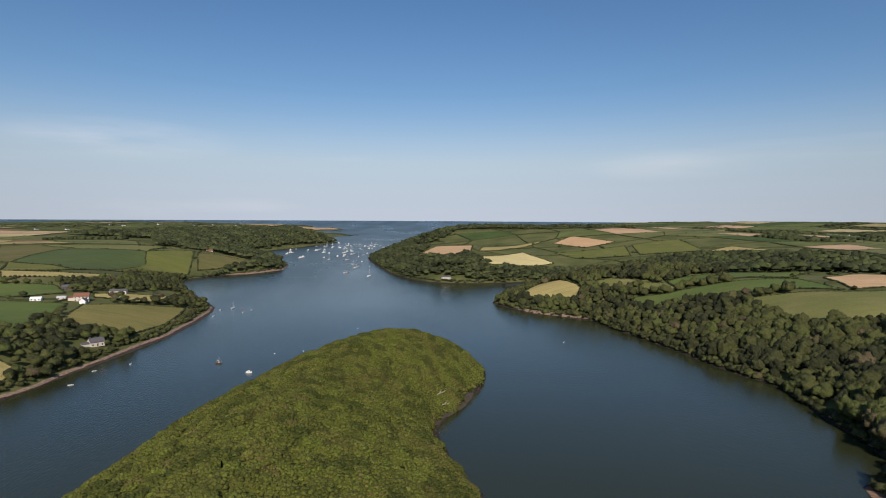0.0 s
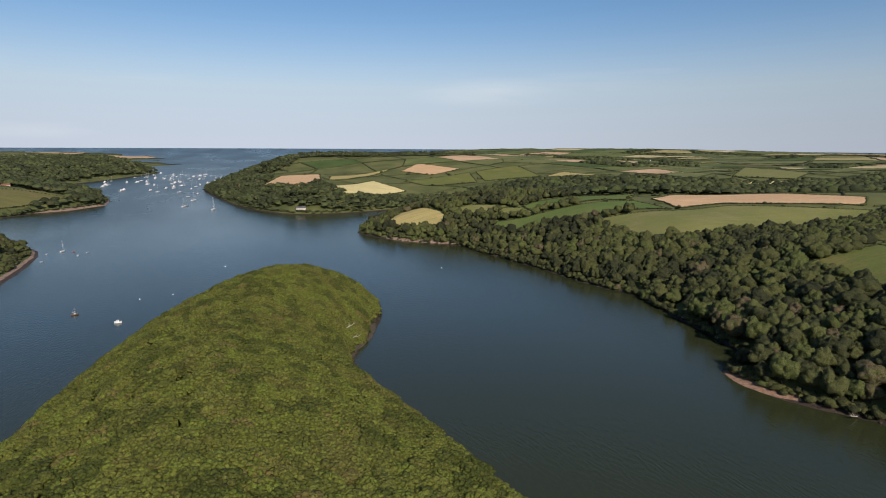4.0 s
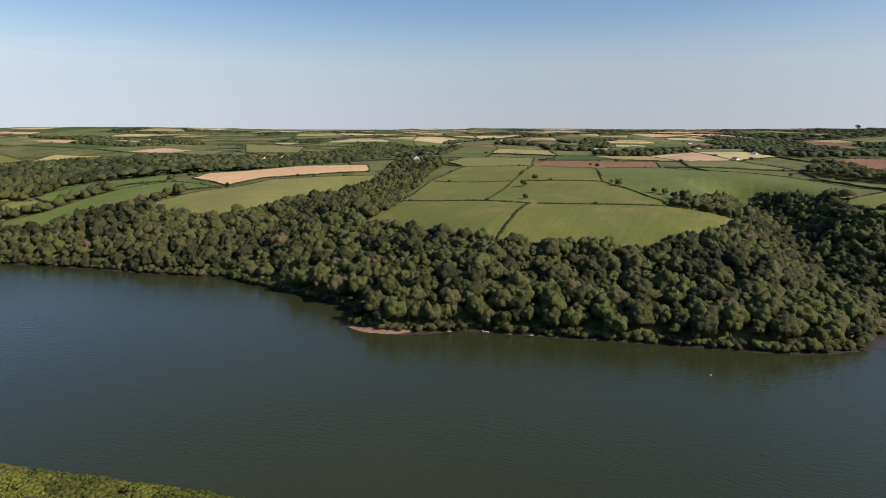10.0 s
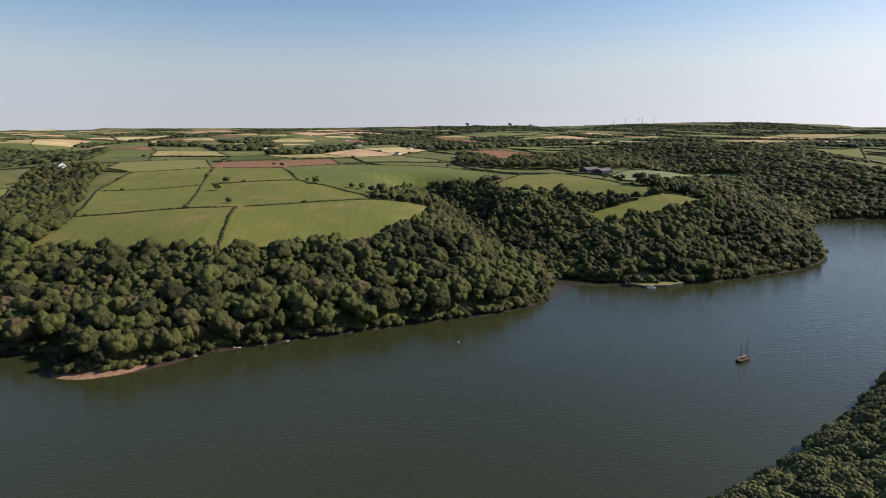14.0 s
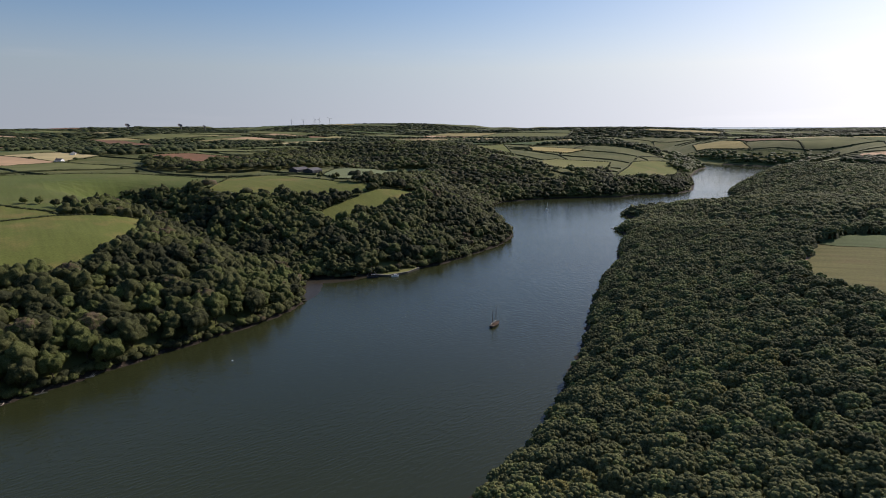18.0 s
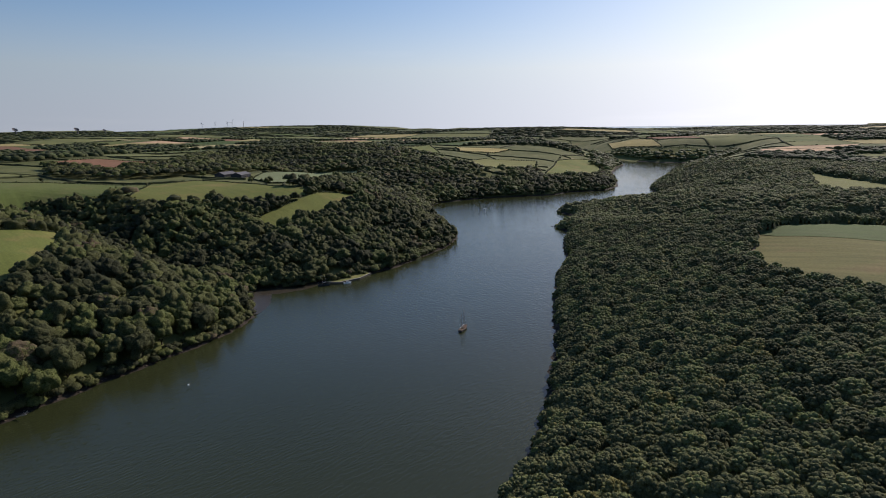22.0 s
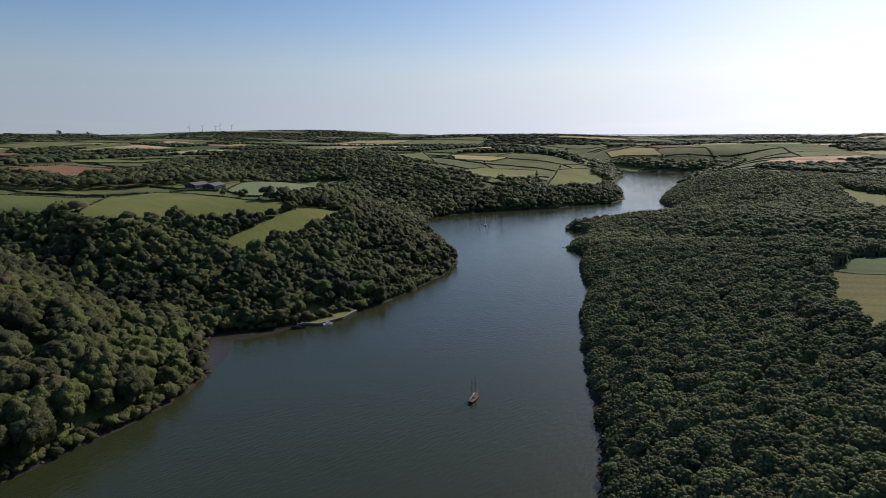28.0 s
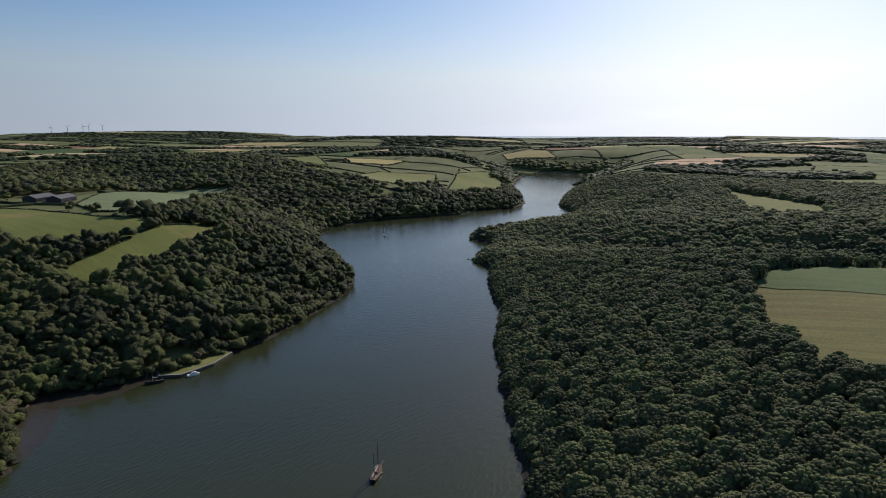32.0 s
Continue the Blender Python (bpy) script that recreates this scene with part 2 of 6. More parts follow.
TURF = {"green": turf("pasture", (0.116, 0.134, 0.034), (0.142, 0.151, 0.040), (0.200, 0.158, 0.058), 0.35, 30),
        "lush": turf("lush_grass", (0.088, 0.130, 0.034), (0.112, 0.150, 0.040), (0.14, 0.15, 0.045), 0.3, 80),
        "meadow": turf("cropped_meadow", (0.092, 0.118, 0.032), (0.112, 0.130, 0.038), (0.135, 0.132, 0.050), 0.3, 80),
        "pale": turf("young_pale_crop", (0.150, 0.178, 0.088), (0.172, 0.195, 0.098), (0.150, 0.172, 0.080), 0.5, 40),
        "hay": turf("half_dry_hay", (0.185, 0.168, 0.055), (0.235, 0.200, 0.068), (0.150, 0.150, 0.046), 0.5, 20),
        "dull": turf("grazed_grass", (0.150, 0.158, 0.050), (0.180, 0.178, 0.060), (0.21, 0.185, 0.080), 0.3, 10),
        "dark": turf("dark_crop", (0.072, 0.100, 0.034), (0.086, 0.114, 0.040), (0.10, 0.115, 0.045), 0.5, 55),
        "tan": turf("hay_stubble", (0.36, 0.29, 0.12), (0.41, 0.33, 0.13), (0.30, 0.26, 0.10), 0.5, 20),
        "straw": turf("thin_stubble", (0.118, 0.116, 0.042), (0.148, 0.136, 0.048), (0.190, 0.135, 0.064), 0.6, 75),
        "gold": turf("ripe_barley", (0.56, 0.47, 0.22), (0.62, 0.52, 0.25), (0.50, 0.42, 0.20), 0.4, 120),
        "pink": turf("dry_tilled_soil", (0.52, 0.335, 0.185), (0.57, 0.375, 0.21), (0.46, 0.32, 0.17), 0.5, 65),
        "red": turf("red_ploughed_soil", (0.20, 0.105, 0.062), (0.23, 0.120, 0.070), (0.17, 0.10, 0.06), 0.6, 100)}


def ground_material():
    """Rough grass and woodland floor above the tide line, weed and rock below it, shingle at a few coves."""
    m, nt, b = material("rough_ground", 0.95, 0.2)
    geo = nt.nodes.new("ShaderNodeNewGeometry")
    sep = nt.nodes.new("ShaderNodeSeparateXYZ")
    nt.links.new(geo.outputs["Position"], sep.inputs[0])
    grass = ramp(nt, noisy(nt, 0.02, 5), [(0.35, (0.075, 0.085, 0.026)), (0.6, (0.12, 0.125, 0.042)), (0.75, (0.16, 0.14, 0.06))])
    rock = ramp(nt, noisy(nt, 0.5, 6), [(0.3, (0.018, 0.014, 0.011)), (0.6, (0.045, 0.034, 0.025)), (0.8, (0.10, 0.075, 0.055))])
    n = node(nt, "ShaderNodeMath")
    n.operation = "MULTIPLY_ADD"
    n.inputs[1].default_value, n.inputs[2].default_value = 0.5, 0.05
    nt.links.new(sep.outputs[2], n.inputs[0])
    edge = ramp(nt, n.outputs[0], [(0.62, (0, 0, 0)), (0.80, (1, 1, 1))])
    nt.links.new(blend(nt, rock, grass, edge), b.inputs["Base Color"])
    relief(nt, b, noisy(nt, 0.7, 5), 0.8, 0.5)
    return m


def water_material():
    m, nt, b = material("river_water", 0.09, 0.6)
    b.inputs["IOR"].default_value = 1.333
    c = ramp(nt, noisy(nt, 0.004, 3), [(0.35, (0.026, 0.031, 0.012)), (0.65, (0.033, 0.038, 0.016))])
    nt.links.new(c, b.inputs["Base Color"])
    # the open reach towards the sea is choppier than the sheltered river
    geo = nt.nodes.new("ShaderNodeNewGeometry")
    sep = nt.nodes.new("ShaderNodeSeparateXYZ")
    nt.links.new(geo.outputs["Position"], sep.inputs[0])
    open_sea = node(nt, "ShaderNodeMapRange")
    open_sea.inputs["From Min"].default_value, open_sea.inputs["From Max"].default_value = 60, 1500
    open_sea.inputs["To Max"].default_value = 0.19
    nt.links.new(sep.outputs[1], open_sea.inputs[0])
    ripple = noisy(nt, 0.85, 2.0, None, (1.0, 0.34, 1.0, 35))
    chop = node(nt, "ShaderNodeMath")
    nt.links.new(ramp(nt, noisy(nt, 0.006, 3, None, (1, 0.4, 1, 20)), [(0.35, (0.07, 0.07, 0.07)), (0.65, (0.15, 0.15, 0.15))]), chop.inputs[0])
    nt.links.new(open_sea.outputs[0], chop.inputs[1])
    nt.links.new(chop.outputs[0], b.inputs["Roughness"])
    relief(nt, b, ripple, 0.8, 0.21)
    return m


GROUND, WATER = ground_material(), water_material()
SHINGLE = plain("beach_shingle", (0.34, 0.235, 0.165), 0.95, 0, 0.5, 0.5)
WHITE = plain("white_paint", (0.78, 0.78, 0.76), 0.4, 0, 0.06)
SLATE = plain("slate_roof", (0.12, 0.115, 0.12), 0.8, 0, 0.3)
GLASS = plain("window_glass", (0.02, 0.025, 0.03), 0.08, 0, 0.2)
TARRED = plain("dark_hull_paint", (0.03, 0.032, 0.04), 0.45, 0, 0.3)
TEAK = plain("worn_deck", (0.21, 0.15, 0.10), 0.8, 0, 0.3)
SPAR = plain("varnished_spar", (0.13, 0.075, 0.04), 0.5, 0, 0.3)
RUST = plain("red_brown_roof", (0.25, 0.11, 0.07), 0.8, 0, 0.3)
COPING = plain("pale_coping_stone", (0.34, 0.31, 0.26), 0.9, 0, 0.3, 1.5)
STONE = plain("quay_stone", (0.13, 0.115, 0.095), 0.95, 0, 0.5, 1.5)
RENDERED = plain("cream_render", (0.62, 0.56, 0.47), 0.9, 0, 0.15)
STEEL = plain("pale_steel", (0.55, 0.56, 0.57), 0.5, 0, 0.1)
EARTH = plain("bare_earth_track", (0.30, 0.19, 0.12), 0.95, 0, 0.3, 0.6)

# ---- the lie of the land ----
# the river and the sea beyond its mouth, as one outline
RIVER = [(1250, 5600), (980, 4300), (680, 3100), (400, 2300), (60, 1950), (-130, 1700), (-195, 1514), (-175, 1400), (-140, 1250),
         (-100, 1090), (-64, 1000), (-25, 938), (15, 917), (60, 918), (105, 932), (180, 968), (270, 1000), (285, 985), (190, 915),
         (115, 830), (75, 760), (62, 712), (70, 690), (84, 665), (102, 640), (128, 620), (155, 598), (165, 545), (178, 497),
         (188, 457), (195, 415), (203, 385), (214, 360), (208, 330), (204, 300), (201, 270), (195, 240), (184, 226), (170, 222),
         (168, 208), (171, 195), (177, 180), (187, 165), (196, 137), (203, 110), (210, 85), (218, 55), (227, 20), (236, -2),
         (248, -16), (266, -26), (290, -36), (300, -46), (287, -56), (281, -68), (276, -84), (272, -100), (274, -125), (275, -148),
         (287, -188), (297, -222), (318, -258), (330, -272), (370, -300), (430, -340), (490, -390), (508, -425), (503, -468),
         (487, -520), (458, -568), (437, -600), (440, -645), (409, -695), (420, -760), (470, -850), (560, -1000), (640, -1170),
         (655, -1240), (720, -1262), (834, -1350), (1020, -1545), (1180, -1760), (1150, -1790), (990, -1620), (850, -1490),
         (700, -1405), (600, -1400), (505, -1440), (500, -1330), (478, -1168), (452, -1055), (408, -900), (388, -836), (372, -780), (336, -722), (306, -680), (303, -620), (322, -540), (342, -465), (320, -447), (299, -440), (288, -400), (278, -370), (252, -348), (238, -320), (220, -290), (194, -255),
         (170, -205), (140, -156), (116, -120), (96, -92), (82, -66), (68, -44), (56, -20), (48, 0), (41, 26), (38, 70),
         (36, 120), (30, 150), (22, 185), (13, 215), (5, 240), (-2, 262), (-3, 285), (0, 300), (10, 317), (20, 345), (26, 370),
         (27, 395), (22, 412), (5, 426), (-25, 434), (-60, 426), (-90, 396), (-112, 342), (-124, 280), (-132, 225), (-142, 150),
         (-160, 80), (-210, 0), (-280, -80), (-400, -160), (-600, -250), (-700, -130), (-500, -10), (-380, 90), (-300, 180),
         (-262, 250), (-247, 347), (-248, 383), (-244, 420), (-243, 463), (-241, 506), (-247, 573), (-255, 631), (-264, 663),
         (-290, 706), (-330, 760), (-370, 830), (-410, 900), (-420, 950), (-386, 1028), (-350, 1072), (-318, 1144), (-335, 1250),
         (-370, 1340), (-450, 1500), (-560, 1690), (-530, 1780), (-495, 1928), (-462, 2173), (-430, 2380), (-600, 2600),
         (-620, 2850), (-455, 3150), (-420, 3260), (-640, 3420), (-480, 3640), (-420, 3740), (-900, 4100), (-3000, 4800), (-5400, 5600)]
# the height of the land's shoulders: x, y, metres
SHOULDER = [(369, -90, 30), (357, 48, 41), (368, 189, 45), (424, 235, 43), (384, 307, 40), (512, 148, 51), (568, 178, 57), (642, 276, 55),
            (643, 437, 57), (381, 525, 42), (369, 566, 47), (153, 524, 34), (220, 1121, 26), (71, 1280, 38), (597, -204, 46), (29, -184, 36),
            (-40, 0, 40), (-50, 250, 44), (-52, 370, 45), (200, -520, 26), (258, -495, 20), (300, -860, 43), (190, -900, 43), (80, -330, 37), (-70, -330, 42), (170, -320, 34), (250, -800, 42), (100, -1000, 34), (480, -240, 52), (520, -800, 24), (-200, -300, 50),
            (-420, 550, 22), (-500, 800, 30), (-600, 1100, 42), (-460, 1300, 24), (-900, 1500, 50), (-1200, 700, 60), (100, 1720, 76), (420, 1650, 72), (700, 1500, 66),
            (1000, 1100, 55), (1200, 600, 62), (1200, 0, 62), (1000, -600, 60), (900, -1100, 55), (300, -1800, 60), (-600, -900, 60),
            (2500, 2000, 60), (2600, 500, 70), (2600, -700, 78), (1800, -2200, 75), (0, -2800, 62), (-2000, -1500, 70), (-2500, 1000, 70),
            (-1500, 2600, 66), (-1500, 3900, 52), (-500, 3300, 20), (1500, 2600, 40), (1600, 3900, 70), (2600, 3800, 84), (4500, 1500, 84), (4600, -300, 88), (4000, -2300, 110), (3000, -3400, 72),
            (1000, -4600, 60), (-2000, -4200, 56), (-4500, 0, 85), (-4300, 2500, 80), (-2500, 4200, 62), (4000, 2900, 76)]
# wooded clefts: depth, half width, points
CLEFT = [(26, 34, [(290, -40), (345, -22), (410, -5), (480, 0), (560, 30)]), (26, 120, [(240, 990), (420, 900), (650, 800), (950, 760), (1500, 900), (2100, 900)]),
         (10, 40, [(200, 372), (310, 385), (430, 420), (560, 430)]), (34, 48, [(305, -428), (235, -412), (120, -398), (0, -402)]),
         (13, 45, [(345, -650), (290, -605), (225, -600)]), (18, 90, [(500, -400), (600, -420), (760, -380), (1000, -420)])]


def _segs(p, closed=True):
    a = np.array(p, float)
    return (a, np.roll(a, -1, 0)) if closed else (a[:-1], a[1:])


def dist(x, y, a, b):
    best = np.full(x.shape, 1e9)
    for (ax, ay), (bx, by) in zip(a, b):
        dx, dy = bx - ax, by - ay
        u = np.clip(((x - ax) * dx + (y - ay) * dy) / (dx * dx + dy * dy), 0, 1)
        best = np.minimum(best, (x - ax - u * dx) ** 2 + (y - ay - u * dy) ** 2)
    return np.sqrt(best)


def inside(x, y, poly):
    a, b = _segs(poly)
    odd = np.zeros(x.shape, bool)
    for (ax, ay), (bx, by) in zip(a, b):
        if ay != by:
            odd ^= ((ay > y) != (by > y)) & (x < (bx - ax) * (y - ay) / (by - ay) + ax)
    return odd


def wavy(x, y):
    return (np.sin(x / 31 + 1.3 * np.sin(y / 43)) + np.sin(y / 27 + 1.1 * np.sin(x / 37 + 2)) + 0.6 * np.sin((x + y) / 13)) / 2.6


def lift(r):
    return 76 * np.clip((r - 2500) / 2400, 0, 2) ** 2


def shore(x, y):
    """Metres to the water's edge, negative on the water."""
    d = dist(x, y, *_segs(RIVER))
    return np.where(inside(x, y, RIVER), -d, d)


def ground(x, y, sd=None):
    x, y = np.asarray(x, float), np.asarray(y, float)
    sd = shore(x, y) if sd is None else sd
    w, top = 0, 0
    for px, py, pz in SHOULDER:
        q = 1 / ((x - px) ** 2 + (y - py) ** 2 + 60**2) ** 1.5
        w, top = w + q, top + q * pz
    r = np.hypot(x, y)
    top = top / w + 6 * np.clip((r - 600) / 1500, 0, 1) * (np.sin(x / 310 + 2 * np.sin(y / 530)) + np.sin(y / 270 + 1.5 * np.sin(x / 410)))
    for depth, half, line in CLEFT:
        d = dist(x, y, *_segs(line, False))
        top = top - np.minimum(depth, 0.75 * top) * np.exp(-(d / half) ** 2)
    point = np.clip((y - 150) / 90, 0, 1) * (x < 60) * (x > -200) * (y < 460)
    top = top + point * (27 - top)
    steep = np.exp(-((x - 320) ** 2 + (y + 870) ** 2) / 140**2)
    s = np.clip(sd / (170 - 108 * point - 70 * steep), 0, 1) ** 1.12
    land = 1.6 * np.clip(sd / 6, 0, 1) + (top - 1.6) * s * (2 - s) + 1.0 * wavy(x, y) * np.clip(sd / 60, 0, 1)
    under = np.maximum(-5, sd * 0.16)
    far = lift(r)
    return np.where(sd > 0, np.maximum(land, far + np.clip(sd / 60, 0, 1) * np.clip(top - 66, -30, 34)), under + far)


XS = np.concatenate([-640 - np.cumsum(8 * 1.075 ** np.arange(51))[::-1], np.arange(-640, 900, 7.0), 900 + np.cumsum(8 * 1.075 ** np.arange(50))])
YS = np.concatenate([-720 - np.cumsum(8 * 1.075 ** np.arange(51))[::-1], np.arange(-720, 1130, 7.0), 1130 + np.cumsum(8 * 1.075 ** np.arange(50))])
GX, GY = np.meshgrid(XS, YS, indexing="ij")
GS = shore(GX, GY)
GZ = ground(GX, GY, GS)


def sample(table, x, y):
    x, y = np.asarray(x, float), np.asarray(y, float)
    i, j = np.clip(np.searchsorted(XS, x) - 1, 0, len(XS) - 2), np.clip(np.searchsorted(YS, y) - 1, 0, len(YS) - 2)
    u, v = np.clip((x - XS[i]) / (XS[i + 1] - XS[i]), 0, 1), np.clip((y - YS[j]) / (YS[j + 1] - YS[j]), 0, 1)
    return (1 - u) * (1 - v) * table[i, j] + u * (1 - v) * table[i + 1, j] + (1 - u) * v * table[i, j + 1] + u * v * table[i + 1, j + 1]


def gz(x, y):
    return sample(GZ, x, y)


def mesh_of(name, verts, faces, mat, tint=None, smooth=True):
    """A mesh from arrays of places and of equal faces."""
    me = bpy.data.meshes.new(name)
    verts, faces = np.asarray(verts, np.float32), np.asarray(faces, np.int32)
    n, k = faces.shape
    me.vertices.add(len(verts))
    me.vertices.foreach_set("co", verts.ravel())
    me.loops.add(n * k)
    me.loops.foreach_set("vertex_index", faces.ravel())
    me.polygons.add(n)
    me.polygons.foreach_set("loop_start", np.arange(0, n * k, k, dtype=np.int32))
    me.polygons.foreach_set("use_smooth", np.full(n, smooth))
    if tint is not None:
        me.attributes.new("tint", "FLOAT", "POINT").data.foreach_set("value", np.asarray(tint, np.float32))
    me.update(calc_edges=True)
    me.materials.append(mat)
    return me


def grid_faces(a, b):
    i, j = np.meshgrid(np.arange(a - 1), np.arange(b - 1), indexing="ij")
    k = (i * b + j).ravel()
    return np.stack([k, k + b, k + b + 1, k + 1], 1)


verts = np.stack([GX, GY, GZ], -1).reshape(-1, 3)
faces = grid_faces(len(XS), len(YS))
faces = faces[(np.hypot(verts[faces, 0], verts[faces, 1]) < 4930).all(1)]
tagged(new("ground", mesh_of("ground", verts, faces, GROUND)), "rolling coastal farmland and wooded river banks", "ground", kind="structure")
rr, aa = np.concatenate([np.arange(0, 2500, 125.0), np.arange(2500, 4930, 60.0)]), np.linspace(0, 2 * np.pi, 97)
wr, wa = np.meshgrid(rr, aa, indexing="ij")
verts = np.stack([wr * np.cos(wa), wr * np.sin(wa), lift(wr)], -1).reshape(-1, 3)
tagged(new("water", mesh_of("water", verts, grid_faces(len(rr), len(aa)), WATER)), "calm dark green-grey tidal river opening to the sea", "river", kind="structure")


# ---- fields ----
# kind of crop and outline, in plan
FIELDS = [
    ("green", [(287, 295), (275, 222), (270, 178), (370, 188), (358, 298)]),
    ("green", [(370, 188), (386, 140), (405, 88), (405, 57), (409, 33), (345, 53), (320, 64), (297, 86), (283, 130), (270, 178)]),
    ("green", [(358, 298), (486, 338), (502, 249), (366, 226)]),
    ("green", [(366, 226), (502, 249), (508, 158), (424, 92), (405, 88), (386, 140), (370, 188)]),
    ("green", [(486, 338), (606, 350), (648, 273), (502, 249)]),
    ("green", [(502, 249), (648, 273), (634, 191), (508, 158)]),
    ("dull", [(606, 350), (640, 392), (844, 458), (876, 344), (706, 294), (648, 273)]),
    ("red", [(648, 273), (706, 294), (789, 299), (858, 148), (728, 128), (634, 191)]),
    ("meadow", [(634, 191), (728, 128), (722, 77), (710, 10), (592, -88), (532, -50), (592, 19), (500, 48), (432, 81), (424, 92), (508, 158)]),
    ("green", [(532, -50), (592, -88), (600, -138), (559, -156), (481, -163), (445, -181), (424, -168), (428, -138), (438, -112), (460, -90), (468, -60), (497, -40)]),
    ("pale", [(568, -190), (643, -245), (768, -399), (714, -448), (694, -442), (534, -278), (458, -199), (503, -174)]),
    ("green", [(374, -96), (400, -103), (416, -150), (427, -186), (419, -226), (400, -203), (382, -150), (368, -112)]),
    ("red", [(990, -77), (1046, -165), (906, -222), (840, -125)]),
    ("pink", [(390, 592), (368, 516), (441, 533), (557, 463), (591, 488), (573, 643), (475, 659)]),
    ("dull", [(266, 519), (346, 497), (431, 512), (547, 447), (465, 415), (369, 416), (303, 417), (272, 425), (271, 484)]),
    ("lush", [(195, 600), (206, 620), (233, 600), (351, 572), (358, 513), (268, 533), (235, 562), (216, 564)]),
    ("lush", [(250, 645), (423, 667), (355, 591), (249, 614)]),
    ("dull", [(227, 660), (246, 640), (248, 606), (212, 629)]),
    ("tan", [(95, 702), (125, 745), (146, 725), (165, 676), (150, 655), (115, 672)]),
    ("dull", [(172, 690), (201, 692), (238, 660), (200, 652)]),
    ("pink", [(-55, 1207), (-18, 1338), (70, 1363), (53, 1128), (10, 1091)]),
    ("gold", [(58, 1081), (167, 1217), (213, 1111), (159, 1069), (81, 1028)]),
    ("tan", [(74, 1197), (87, 1287), (243, 1404), (117, 1220)]),
    ("pink", [(259, 1363), (319, 1444), (397, 1342), (315, 1292)]),
    ("green", [(236, 1223), (404, 1288), (376, 1160), (266, 1167)]),
    ("green", [(420, 1290), (540, 1330), (520, 1150), (395, 1160)]),
    ("tan", [(469, 1102), (594, 1191), (654, 1032), (557, 1079)]),
    ("dull", [(867, 983), (1376, 1486), (1159, 1062), (969, 923)]),
    ("gold", [(786, 926), (992, 893), (836, 884)]),
    ("straw", [(62, -258), (50, -254), (-12, -258), (-130, -268), (-130, -128), (-20, -140), (4, -155), (33, -177), (44, -193), (55, -221)]),
    ("dark", [(63, -260), (58, -286), (30, -312), (0, -328), (-130, -332), (-130, -269), (-12, -259), (50, -255)]),
    ("dull", [(145, -742), (112, -625), (80, -548), (30, -548), (40, -640), (106, -704)]),
    ("green", [(515, -690), (640, -915), (652, -1110), (560, -950), (505, -844), (470, -760)]),
    ("dull", [(723, -776), (647, -852), (585, -761), (552, -651), (601, -640), (692, -640)]),
    ("dull", [(690, -1190), (886, -1560), (670, -1468), (506, -1494), (453, -1414), (556, -1436), (690, -1394)]),
    ("tan", [(941, -1677), (744, -1582), (665, -1477), (861, -1561)]),
    ("tan", [(919, -900), (782, -943), (779, -881), (843, -834)]),
    ("green", [(966, -739), (1026, -921), (815, -742), (878, -690)]),
    ("dark", [(-643, 861), (-672, 951), (-692, 1084), (-531, 1034), (-492, 956), (-484, 835), (-507, 792), (-567, 836)]),
    ("green", [(-531, 1034), (-488, 1138), (-454, 1047), (-428, 970), (-460, 882), (-484, 835), (-492, 956)]),
    ("straw", [(-469, 1107), (-444, 1125), (-370, 1134), (-366, 1104), (-398, 1060), (-426, 1005)]),
    ("dull", [(-864, 1249), (-654, 1385), (-586, 1368), (-531, 1036), (-692, 1086), (-735, 1152)]),
    ("straw", [(-911, 1191), (-866, 1247), (-735, 1150), (-692, 1084), (-672, 951), (-643, 861), (-664, 850)]),
    ("green", [(-646, 858), (-567, 834), (-507, 790), (-511, 764), (-578, 755)]),
    ("tan", [(-578, 752), (-528, 746), (-474, 741), (-450, 787), (-404, 726), (-456, 703), (-525, 685)]),
    ("lush", [(-520, 655), (-437, 652), (-394, 602), (-417, 578), (-470, 574)]),
    ("lush", [(-450, 548), (-355, 543), (-332, 491), (-312, 418), (-345, 398), (-430, 440)]),
    ("hay", [(-342, 548), (-274, 613), (-264, 577), (-255, 527), (-259, 477), (-284, 458), (-315, 469)]),
    ("tan", [(-368, 606), (-312, 660), (-302, 628), (-318, 591), (-358, 591)]),
    ("tan", [(-290, 366), (-272, 361), (-264, 354), (-261, 338), (-292, 334)]),
]
CROP = {"green": "close-grazed green pasture with dry yellowing patches", "lush": "bright green grass field bounded by hedges",
        "meadow": "wide cropped green meadow sloping to a wood", "pale": "pale grey-green field of young crop beside barns", "hay": "half-dry yellowish hay field above the beach",
        "dull": "dull olive-green grazed field with dry patches", "dark": "dark green crop field bounded by hedges", "tan": "pale straw-coloured hay field",
        "straw": "thin straw-coloured stubble field beside a wood", "gold": "ripe golden barley field", "pink": "dry pinkish-tan tilled field", "red": "reddish-brown ploughed field"}


